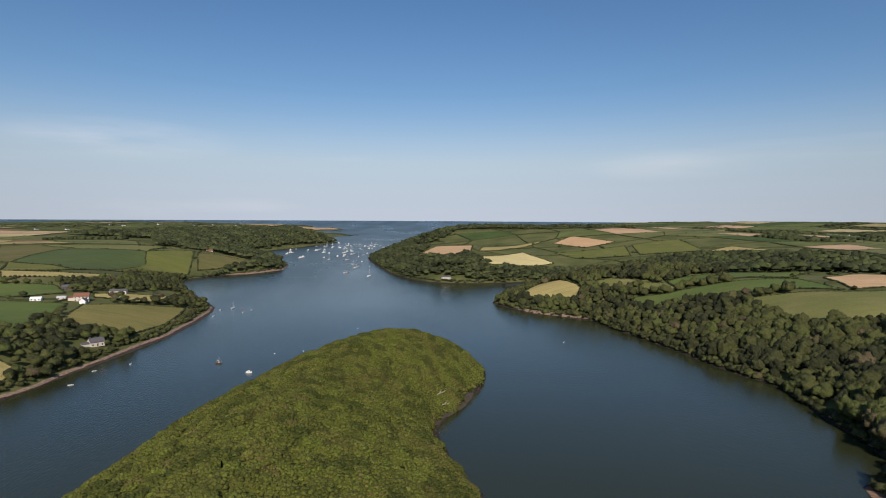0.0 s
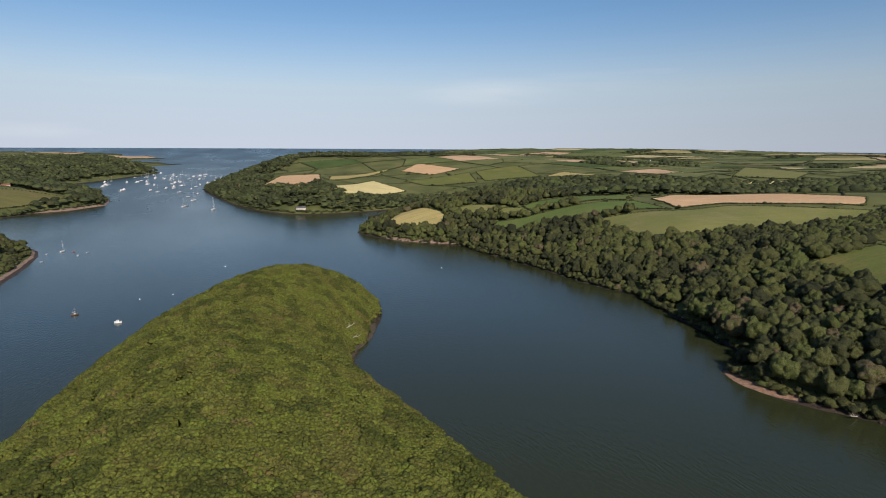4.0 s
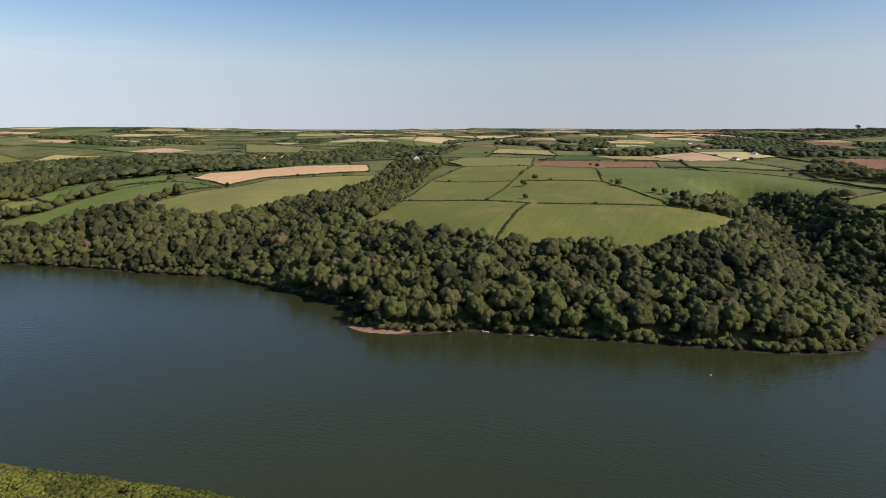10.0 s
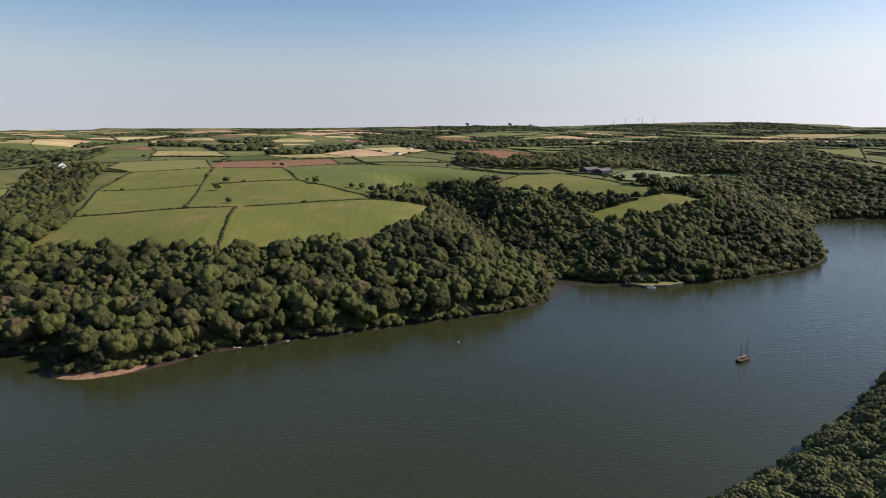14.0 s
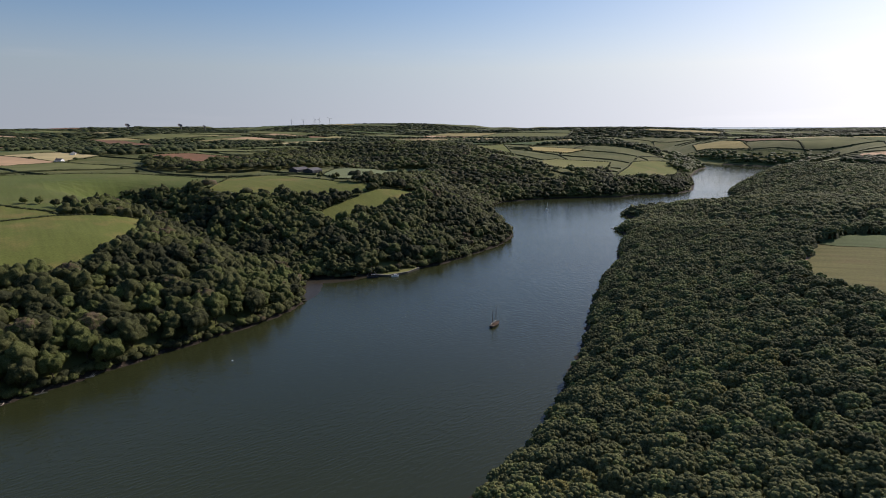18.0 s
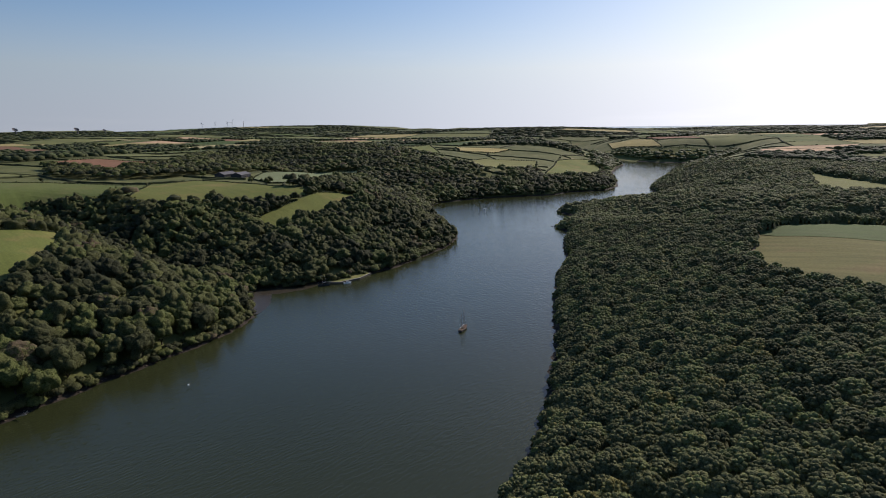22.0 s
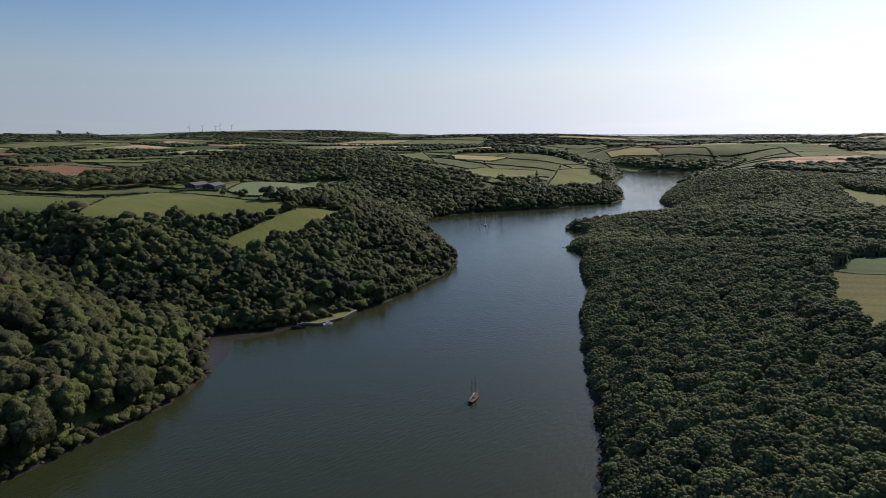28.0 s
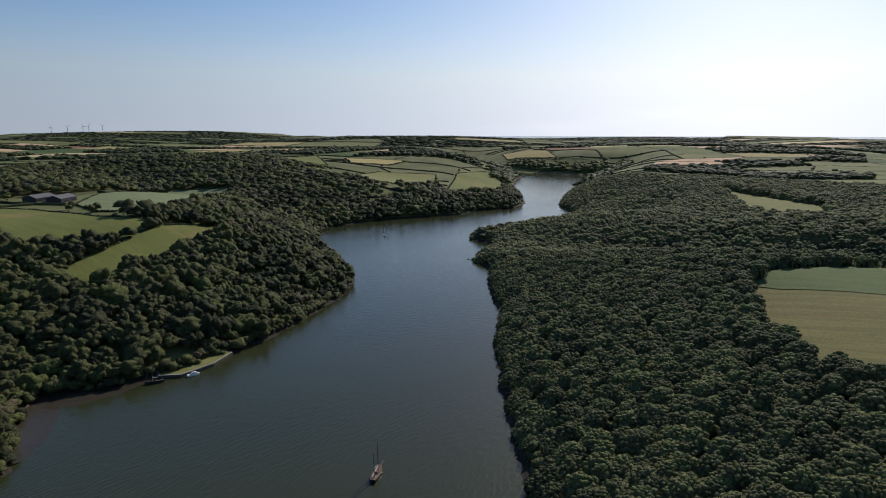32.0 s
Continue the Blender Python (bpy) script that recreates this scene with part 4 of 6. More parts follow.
plant(*OAK_WOOD, FAR, OAK, (-330, -340, -60, 190), 9.0, (5.4, 7.5), lambda x, y: wooded(x, y) & below_line(x, y) & (x < -68), 2, 0.6)
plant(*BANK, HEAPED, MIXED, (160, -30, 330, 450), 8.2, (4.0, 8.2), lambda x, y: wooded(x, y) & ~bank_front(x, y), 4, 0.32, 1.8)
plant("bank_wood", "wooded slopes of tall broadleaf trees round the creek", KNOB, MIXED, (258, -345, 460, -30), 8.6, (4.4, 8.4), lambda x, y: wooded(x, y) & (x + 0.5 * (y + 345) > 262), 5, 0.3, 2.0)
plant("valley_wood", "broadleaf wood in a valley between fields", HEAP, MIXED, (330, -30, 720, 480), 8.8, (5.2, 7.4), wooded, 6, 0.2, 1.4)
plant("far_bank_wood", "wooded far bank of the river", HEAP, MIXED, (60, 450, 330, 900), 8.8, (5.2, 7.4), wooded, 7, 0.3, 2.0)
plant("river_wood", "broadleaf wood along the upper river", FAR, MIXED, (460, -760, 1130, -30), 9.8, (6.0, 8.6), wooded, 9, 0.6)
plant("river_wood", "broadleaf wood along the upper river", FARTHER, OAK, (-330, -1500, 1010, -1000), 13, (8.0, 11), lambda x, y: wooded(x, y) | ((sample(GS, x, y) < 45) & (sample(GS, x, y) > 2)), 10, 0.5)
plant("headland_wood", "dark pine and oak wood on a far headland", FAR, COPSE, (-330, 900, 600, 1760), 10.0, (5.6, 8.4), wooded, 11, 0.6)
plant("valley_wood", "long wooded valley behind the fields", FARTHER, COPSE, (330, 640, 1520, 1100), 12, (7.5, 10), wooded, 12, 0.6)
plant("west_bank_wood", "wooded western shore behind moored boats", FARTHER, COPSE, (-1110, 950, -300, 2400), 13.5, (8.5, 11), wooded, 13, 0.6)
plant("west_bank_trees", "garden trees on the western shore", MID, MIXED, (-560, 340, -240, 960), 8, (3.2, 5.4),
      lambda x, y: wooded(x, y) & (sample(GS, x, y) > 3) & ((np.sin(x / 17) + np.sin(y / 23) > -0.6) | (y < 425) | (x < -350)), 14, 0.8)


# ---- scrub and rocks along the water's edge ----
def along(points, gap):
    """Places every gap metres on a line, with the line's direction."""
    out = []
    for (ax, ay), (bx, by) in zip(points, points[1:]):
        n = max(1, int(math.hypot(bx - ax, by - ay) / gap))
        d = math.hypot(bx - ax, by - ay) or 1
        out += [(ax + (bx - ax) * k / n, ay + (by - ay) * k / n, (bx - ax) / d, (by - ay) / d) for k in range(n)]
    return np.array(out)


def margin(name, label, points, gap, inland, radius, shapes, mat, tall, seed, rise=0.5, category="scrub"):
    """Clumps strewn along the shore, from inland[0] to inland[1] metres from the water."""
    rng = np.random.default_rng(seed)
    p = along(points, gap)
    # the river lies to one side of its outline throughout
    off = rng.uniform(*inland, len(p))
    x, y = p[:, 0] + p[:, 3] * off + rng.normal(0, 0.5, len(p)), p[:, 1] - p[:, 2] * off + rng.normal(0, 0.5, len(p))
    wrong = sample(GS, x, y) < min(0, inland[0])
    x[wrong], y[wrong] = (p[:, 0] - p[:, 3] * off)[wrong], (p[:, 1] + p[:, 2] * off)[wrong]
    size = rng.uniform(*radius, len(p))
    z = np.maximum(gz(x, y), 0) + size * rise
    tint = np.clip(rng.normal(0.4, 0.25, len(p)), 0, 1)
    tagged(new(name, scatter(name, shapes, x, y, z, size, np.full(len(p), tall), tint, mat, seed)), label, category, kind="stuff")


def stretch(a, b):
    """The shore from one listed corner to another."""
    i, j = RIVER.index(a), RIVER.index(b)
    return RIVER[i:j + 1]


BANK_EAST, BANK_CREEK = stretch((155, 598), (300, -46)), stretch((300, -46), (508, -425))
BANK_TIP, BANK_WEST = stretch((36, 120), (-142, 150)), stretch((299, -440), (36, 120))
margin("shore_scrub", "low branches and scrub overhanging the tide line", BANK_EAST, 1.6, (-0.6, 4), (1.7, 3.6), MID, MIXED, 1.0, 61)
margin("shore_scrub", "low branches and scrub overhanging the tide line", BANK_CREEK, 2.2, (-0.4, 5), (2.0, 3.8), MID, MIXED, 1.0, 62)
margin("shore_scrub", "low branches and scrub overhanging the tide line", BANK_WEST, 1.9, (2.2, 6), (1.8, 3.6), MID, OAK, 1.1, 63)
margin("shore_scrub", "sunlit low oak branches overhanging the tide line", BANK_TIP, 1.6, (2.0, 7), (1.6, 2.8), MID, SCRUB, 1.0, 64)
margin("shore_scrub", "dark scrub along the upper river", stretch((508, -425), (655, -1240)), 5, (2, 10), (2.6, 4.6), FAR, OAK, 1.0, 65)
margin("shore_scrub", "dark scrub along the upper river", stretch((505, -1440), (299, -440)), 5, (2, 10), (2.6, 4.6), FAR, OAK, 1.0, 66)
margin("shore_scrub", "scrub on the far headland's shore", stretch((-195, 1514), (105, 932)), 4, (2, 9), (2.4, 4.2), FAR, COPSE, 1.0, 67)
margin("shore_scrub", "scrub on the far headland's shore", stretch((75, 760), (155, 598)), 3, (2, 8), (2.2, 3.6), MID, OAK, 1.0, 68)
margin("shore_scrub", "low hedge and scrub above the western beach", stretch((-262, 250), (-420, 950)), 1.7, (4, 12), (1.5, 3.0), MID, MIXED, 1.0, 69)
margin("shore_scrub", "scrub on the western shore", stretch((-420, 950), (-560, 1690)), 5, (2, 9), (2.6, 4.6), FAR, COPSE, 1.0, 70)
WEED = plain("weedy_rock", (0.10, 0.078, 0.056), 0.85, 0, 0.6, 1.0)
for n, bank in enumerate((BANK_EAST, BANK_CREEK, BANK_TIP, BANK_WEST)):
    margin("shore_rocks", "dark weedy rocks and stones along the tide line", bank, 1.5, (-1.6, 2.2), (0.25, 0.95), DOT, WEED, 0.7, 71 + n, 0.1, "rocks")


def ribbon(name, points, inner, outer, z0, z1, mat, label, category):
    """A strip of beach along the shore, sloping from z0 at the water to z1."""
    p = along(points, 3.0)
    rng = np.random.default_rng(5)
    side = np.sign(sample(GS, p[:, 0] + p[:, 3] * 4, p[:, 1] - p[:, 2] * 4))[:, None]
    n = np.stack([p[:, 3], -p[:, 2]], 1) * side
    taper = np.sin(np.linspace(0, np.pi, len(p)))[:, None] ** 0.5
    cols = []
    for u in np.linspace(0, 1, 5):
        off = (inner + (outer - inner) * u) * taper + rng.normal(0, 0.25, (len(p), 1)) + (1 - taper) * 1.5
        xy = p[:, :2] + n * off
        cols.append(np.concatenate([xy, np.maximum(z0 + (z1 - z0) * u, gz(xy[:, 0], xy[:, 1])[:, None] + 0.12)], 1))
    v = np.stack(cols, 1).reshape(-1, 3)
    tagged(new(name, mesh_of(name, v, grid_faces(len(p), 5), mat)), label, category, kind="structure")


WEEDY = plain("weedy_foreshore", (0.075, 0.052, 0.038), 0.8, 0, 0.6, 0.35)
ribbon("foreshore", stretch((-247, 347), (-290, 706)), -5, 0.5, -0.14, 0.5, WEEDY, "wet brown weedy foreshore below the shingle", "foreshore")
ribbon("foreshore", stretch((195, 240), (187, 165)), -7.0, 0.5, -0.12, 0.4, WEEDY, "wet brown weedy foreshore below trees", "foreshore")
ribbon("beach", stretch((-262, 250), (-330, 760)), 0.2, 3.2, 0.5, 1.4, SHINGLE, "narrow pinkish shingle beach below fields", "beach")
COVE = plain("orange_shingle", (0.36, 0.215, 0.135), 0.95, 0, 0.55, 0.6)
ribbon("beach", stretch((184, 226), (177, 180)), -6.5, 2, -0.15, 1.2, COVE, "small cove of pale orange-brown shingle", "beach")
MUD = plain("wet_mud", (0.050, 0.041, 0.027), 0.35, 0, 0.4, 0.4)
ribbon("mudflat", stretch((248, -16), (276, -84)), -17, 1, -0.05, 0.25, MUD, "wet brown mud in a small inlet", "mud")
ribbon("beach", stretch((84, 665), (155, 598)), -2, 6, -0.2, 1.3, SHINGLE, "small pale shingle beach below trees", "beach")
ribbon("beach", stretch((-386, 1028), (-335, 1250)), -3, 7, -0.25, 1.3, SHINGLE, "narrow shingle beach under a wooded point", "beach")
ribbon("beach", stretch((-3, 285), (20, 345)), -2.5, 6, -0.2, 1.2, WEED, "dark rocky foreshore below the oak wood", "foreshore")


# ---- farmland beyond the near fields ----
def farmland_material():
    m, nt, b = material("far_fields", 0.95, 0.12)
    geo = nt.nodes.new("ShaderNodeNewGeometry")
    c = ramp(nt, geo.outputs["Random Per Island"], [
        (0.0, (0.116, 0.134, 0.044)), (0.13, (0.084, 0.112, 0.035)), (0.24, (0.138, 0.144, 0.053)), (0.36, (0.100, 0.113, 0.043)),
        (0.46, (0.142, 0.150, 0.058)), (0.56, (0.30, 0.25, 0.11)), (0.66, (0.44, 0.36, 0.19)), (0.74, (0.46, 0.31, 0.19)),
        (0.82, (0.060, 0.090, 0.028)), (0.93, (0.20, 0.11, 0.07))], True)
    c = blend(nt, c, ramp(nt, noisy(nt, 0.02, 5), [(0.3, (0.75, 0.78, 0.75)), (0.7, (1.2, 1.18, 1.15))]), 1.0, "MULTIPLY")
    nt.links.new(c, b.inputs["Base Color"])
    return m


def patchwork(name, cell, r0, r1, seed, turn, woods):
    """Hedged fields and copses on a warped grid between two distances from the river bend."""
    rng = np.random.default_rng(seed)
    n = int(r1 / cell) + 2
    i, j = np.meshgrid(np.arange(-n, n + 1), np.arange(-n, n + 1), indexing="ij")
    px, py = (i + rng.uniform(-0.33, 0.33, i.shape)) * cell * 1.25, (j + rng.uniform(-0.3, 0.3, i.shape)) * cell * 0.9
    px = px + 0.35 * cell * np.sin(j * 0.9)
    c, s = math.cos(turn), math.sin(turn)
    px, py = px * c - py * s, px * s + py * c
    vs, fs, base, copses, hedges = [], [], 0, [], []
    u = np.linspace(0.018, 0.982, 6)
    uu, vv = np.meshgrid(u, u, indexing="ij")
    quad = grid_faces(6, 6)
    for a in range(2 * n):
        for b in range(2 * n):
            q = np.array([(px[k], py[k]) for k in ((a, b), (a + 1, b), (a + 1, b + 1), (a, b + 1))])
            mid = q.mean(0)
            r = math.hypot(*mid)
            if not r0 < r < r1:
                continue
            behind = 60 < (math.degrees(math.atan2(-mid[0], mid[1])) % 360) < 160
            test = np.concatenate([q, [mid], (q + np.roll(q, 1, 0)) / 2])
            sd = sample(GS, test[:, 0], test[:, 1])
            if not behind:
                hedges += [(q[0], q[1]), (q[0], q[3])]
            if sd.min() < 30 or wooded(test[:, 0], test[:, 1]).any() or in_fields(test[:, 0], test[:, 1], 3).any():
                continue
            many = woods * (2.3 if -175 < math.degrees(math.atan2(-mid[0], mid[1])) < -88 else 0.8)
            if rng.uniform() < many and not behind:
                copses.append(q)
                continue
            x = (1 - uu) * (1 - vv) * q[0, 0] + uu * (1 - vv) * q[1, 0] + uu * vv * q[2, 0] + (1 - uu) * vv * q[3, 0]
            y = (1 - uu) * (1 - vv) * q[0, 1] + uu * (1 - vv) * q[1, 1] + uu * vv * q[2, 1] + (1 - uu) * vv * q[3, 1]
            vs.append(np.stack([x, y, gz(x, y) + 0.6 + 0.0008 * r], -1).reshape(-1, 3))
            fs.append(quad + base)
            base += 36
    tagged(new(name, mesh_of(name, np.concatenate(vs), np.concatenate(fs), FARMLAND)), "distant patchwork of green, straw and bare fields", "farmland", kind="stuff")
    return copses, hedges


FARMLAND = farmland_material()
rng = np.random.default_rng(77)
ring_one, lines_one = patchwork("far_farmland", 105, 420, 2300, 81, 0.35, 0.20)
ring_two, lines_two = patchwork("far_farmland", 215, 2300, 4700, 82, 0.6, 0.30)


def off_limits(x, y):
    return (sample(GS, x, y) < 9) | in_fields(x, y, 3.0)


def strew(name, label, x, y, size, tall, shapes, mat, rise, seed, category):
    rng = np.random.default_rng(seed)
    tint = np.clip(rng.normal(0.4, 0.24, len(x)), 0, 1)
    z = gz(x, y) + size * tall * rise
    tagged(new(name, scatter(name, shapes, x, y, z, size, tall, tint, mat, seed)), label, category, kind="stuff")


for name, quads, gap, size in (("copse", ring_one, 15, (9, 12.5)), ("copse", ring_two, 42, (24, 33))):
    xs, ys = [], []
    for q in quads:
        x, y = dots(*q.min(0), *q.max(0), gap, rng)
        k = inside(x, y, q)
        xs.append(x[k]), ys.append(y[k])
    x, y = np.concatenate(xs), np.concatenate(ys)
    k = ~off_limits(x, y)
    x, y = x[k], y[k]
    strew(name, "dark broadleaf woods among distant fields", x, y, rng.uniform(*size, len(x)), rng.uniform(0.7, 1.0, len(x)) * (0.85 if gap < 20 else 0.26), DOT, COPSE, 0.5, 83, "woodland")
for lines, gap, size, far in ((lines_one, 9.5, (2.6, 4.6), False), (lines_two, 27, (7, 13), True)):
    xs, ys = [], []
    for a, b in lines:
        p = along([tuple(a), tuple(b)], gap)
        xs.append(p[:, 0]), ys.append(p[:, 1])
    x, y = np.concatenate(xs), np.concatenate(ys)
    x, y = x + rng.normal(0, 0.6, len(x)), y + rng.normal(0, 0.6, len(x))
    k = ~off_limits(x, y) & ~wooded(x, y) & (rng.uniform(size=len(x)) > (0.5 if far else 0.86))
    x, y = x[k], y[k]
    s = rng.uniform(*size, len(x))
    s[rng.uniform(size=len(x)) > 0.8] *= 1.5
    strew("hedgerows", "dark hedgerows and hedge trees dividing distant fields", x, y, s, np.full(len(x), 0.4 if far else 0.8), DOT, COPSE, 0.4, 84, "hedge")



def hedge_strip(lines, gap, tall, wide):
    """Hedges as uneven ridges of leaves along the lines, open where other things stand."""
    vs, fs, base = [], [], 0
    for a, b in lines:
        n = max(2, int(np.hypot(*(b - a)) / gap))
        p = a + (b - a) * np.linspace(0, 1, n + 1)[:, None] + rng.normal(0, 0.35, (n + 1, 2))
        ok = ~(off_limits(p[:, 0], p[:, 1]) | wooded(p[:, 0], p[:, 1]))
        if ok.sum() < 2:
            continue
        d = (b - a) / np.hypot(*(b - a))
        side = np.array([-d[1], d[0]])
        h, w, z = rng.uniform(0.75, 1.3, n + 1) * tall, rng.uniform(0.7, 1.3, n + 1) * wide, gz(p[:, 0], p[:, 1])
        rows = [np.concatenate([p + side * (w * u)[:, None], (z + h * v)[:, None]], 1) for u, v in ((-0.5, -0.1), (-0.42, 0.7), (0.0, 1.0), (0.42, 0.7), (0.5, -0.1))]
        vs.append(np.stack(rows, 1).reshape(-1, 3))
        f = grid_faces(n + 1, 5) + base
        fs.append(f[np.repeat(ok[:-1] & ok[1:], 4)])
        base += 5 * (n + 1)
    v = np.concatenate(vs)
    tagged(new("hedgerows", mesh_of("hedgerows", v, np.concatenate(fs), COPSE, np.full(len(v), 0.35))), "long dark hedgerows dividing distant fields", "hedge", kind="stuff")


hedge_strip(lines_one, 6, 2.0, 2.1)
hedge_strip(lines_two, 24, 5.0, 7.0)

# ---- hedges round the near fields ----
taken = set()
for crop, outline in FIELDS:
    if outline[0] in ((62, -258), (63, -260)):
        continue
    far = min(math.hypot(*p) for p in outline) > 820
    p = along(outline + outline[:1], 1.9 if not far else 5)
    keep = []
    for k, (x, y) in enumerate(p[:, :2]):
        cell = (round(x / 4.5), round(y / 4.5))
        if any((cell[0] + a, cell[1] + b) in taken for a in (-1, 0, 1) for b in (-1, 0, 1)):
            continue
        keep.append(k)
    for k in keep:
        taken.add((round(p[k, 0] / 4.5), round(p[k, 1] / 4.5)))
    if len(keep) < 6:
        continue
    p = p[keep]
    x, y = p[:, 0] + rng.normal(0, 0.3, len(p)), p[:, 1] + rng.normal(0, 0.3, len(p))
    s = rng.uniform(1.2, 1.8, len(p)) * (1.5 if far else 1.0)
    s[rng.uniform(size=len(p)) > 0.975] *= 1.8
    tint = np.clip(rng.normal(0.3, 0.2, len(p)), 0, 1)
    me = scatter("hedge", DOT if far or min(math.hypot(*q) for q in outline) > 420 else FAR, x, y, gz(x, y) + s * 0.45 + 0.2, s, rng.uniform(0.8, 1.15, len(p)), tint, COPSE, 85)
    tagged(new("hedge", me), "clipped dark green field hedge on a bank", "hedge", "field hedges")


# ---- parts ----
def part(name, data, mat, parent, label="", at=None):
    """One mesh under a thing or a part."""
    me = data if isinstance(data, bpy.types.Mesh) else finish(name, data, mat)
    ob = new(name, me)
    ob.parent = parent
    if at is not None:
        ob.matrix_basis = at
    return tagged(ob, label)


def thing(name, label, category, at, group=""):
    ob = new(name)
    ob.empty_display_size = 0.5
    ob.matrix_basis = at
    return tagged(ob, label, category, group)


def box(x0, y0, z0, x1, y1, z1, bevel=0.0, bm=None):
    own = bm is None
    bm = bm or bmesh.new()
    g = bmesh.ops.create_cube(bm, size=1, matrix=Matrix.LocRotScale(((x0 + x1) / 2, (y0 + y1) / 2, (z0 + z1) / 2), None, (x1 - x0, y1 - y0, z1 - z0)))
    if bevel and own:
        bmesh.ops.bevel(bm, geom=bm.edges[:], offset=bevel, segments=2, affect="EDGES", profile=0.5)
    return bm


def rod(a, b, r0, r1, sides=7, bm=None):
    """A tapered round bar from a to b."""
    bm = bm or bmesh.new()
    a, b = Vector(a), Vector(b)
    d = b - a
    m = Matrix.Translation((a + b) / 2) @ d.to_track_quat("Z", "Y").to_matrix().to_4x4()
    bmesh.ops.create_cone(bm, cap_ends=True, segments=sides, radius1=r0, radius2=r1, depth=d.length, matrix=m)
    return bm


# ---- single trees ----
def trunk_mesh(seed, tall):
    rng = np.random.default_rng(seed)
    bm = bmesh.new()
    knee = Vector((rng.normal(0, 0.2), rng.normal(0, 0.2), tall * 0.45))
    rod((0, 0, -0.6), knee, 0.34, 0.24, 7, bm)
    for k in range(5):
        a = 2 * math.pi * k / 5 + rng.uniform(-0.4, 0.4)
        reach = rng.uniform(1.4, 2.6)
        end = Vector((math.cos(a) * reach, math.sin(a) * reach, tall * rng.uniform(0.75, 1.05)))
        rod(knee - Vector((0, 0, 0.2)), end, 0.17, 0.05, 5, bm)
    return finish("trunk", bm, BARK)


def tree_kind(seed, shape, mat, radius, stem, tall, tint, label, category="tree", group=""):
    """A tree with its trunk and limbs, and a crown of leaf sprays over lumpy clumps."""
    ob = thing("tree", label, category, Matrix.Identity(4), group)
    part("trunk", trunk_mesh(seed, stem), BARK, ob)
    v, f = shape
    part("crown", mesh_of("crown", v * [radius, radius, radius * tall] + [0, 0, stem + radius * tall * 0.25], f, mat, np.clip(tint + np.random.default_rng(seed).normal(0, 0.06, len(v)), 0, 1)), mat, ob)
    return ob


KINDS = [("dark green oak", 0.15), ("mid-green oak", 0.45), ("fresh green ash", 0.72), ("olive green sycamore", 0.6), ("grey-green willow", 0.3), ("bronzed brownish beech", 0.96), ("deep green holly", 0.0)]
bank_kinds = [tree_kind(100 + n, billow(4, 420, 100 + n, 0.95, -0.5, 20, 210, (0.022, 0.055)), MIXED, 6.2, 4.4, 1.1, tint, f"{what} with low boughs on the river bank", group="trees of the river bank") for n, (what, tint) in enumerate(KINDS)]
low_kinds = [tree_kind(120 + n, BROAD[n], SCRUB, 3.0, 2.6, 1.0, tint, f"low wind-clipped {what.split()[-1]} with a flat sunlit crown", group="low trees of the headland")
             for n, (what, tint) in enumerate(KINDS[:4])]
rng = np.random.default_rng(9)


def set_out(kinds, x, y, lo, hi, first=True):
    for n, (a, b) in enumerate(zip(x, y)):
        k = kinds[n if n < len(kinds) and first else int(rng.integers(0, len(kinds)) if rng.uniform() < 0.4 else rng.integers(0, min(4, len(kinds))))]
        s = rng.uniform(lo, hi)
        m = pose(a, b, float(gz(a, b)) - 0.1, 0, 0, rng.uniform(0, 360)) @ Matrix.Diagonal((s, s, s * rng.uniform(0.9, 1.15), 1))
        if n < len(kinds) and first:
            k.matrix_basis = m
        else:
            c = copy_thing(k, m)
            c.matrix_basis = m


x, y = dots(160, 15, 250, 300, 8.0, rng)
k = wooded(x, y) & bank_front(x, y) & (sample(GS, x, y) > 0.6)
set_out(bank_kinds, x[k], y[k], 0.6, 1.25)
x, y = dots(-145, 132, 45, 149, 4.9, rng)
k = wooded(x, y) & tip_front(x, y)
set_out(low_kinds, x[k], y[k], 0.85, 1.25)
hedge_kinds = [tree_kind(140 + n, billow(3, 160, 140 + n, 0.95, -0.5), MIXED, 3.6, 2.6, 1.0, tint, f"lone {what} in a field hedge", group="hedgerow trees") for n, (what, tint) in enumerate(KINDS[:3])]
LONE = [(507, 227), (506, 210), (674, 198), (694, 211), (510, 150), (487, 139), (462, 104), (459, 95), (443, 86), (433, 78), (425, 71), (390, 198), (471, 227), (699, -16), (528, -167), (499, -170), (649, -170), (503, -176), (469, -178), (539, -174), (432, -195), (436, -203), (365, 512), (300, 520), (430, 640), (352, 580), (250, 560)]
set_out(hedge_kinds, *np.array(LONE).T, 0.6, 1.15)


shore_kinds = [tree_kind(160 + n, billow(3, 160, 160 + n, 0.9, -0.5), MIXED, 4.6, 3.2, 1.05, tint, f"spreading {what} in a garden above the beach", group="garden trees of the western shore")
               for n, (what, tint) in enumerate(KINDS[:4])]
WEST = [(-279, 401), (-287, 428), (-280, 390), (-258, 384), (-284, 383), (-292, 379), (-256, 408), (-254, 450), (-264, 450), (-274, 440), (-282, 437), (-262, 352), (-262, 373),
        (-416, 774), (-400, 794), (-286, 624), (-280, 639), (-270, 629), (-300, 602), (-416, 571), (-424, 562), (-386, 752), (-493, 648), (-481, 650), (-469, 651), (-457, 652),
        (-445, 655), (-425, 646), (-398, 622), (-383, 622), (-374, 612), (-372, 655), (-354, 662), (-362, 672), (-352, 715), (-341, 740), (-346, 690), (-335, 668)]
set_out(shore_kinds, *np.array(WEST).T, 0.55, 1.0)


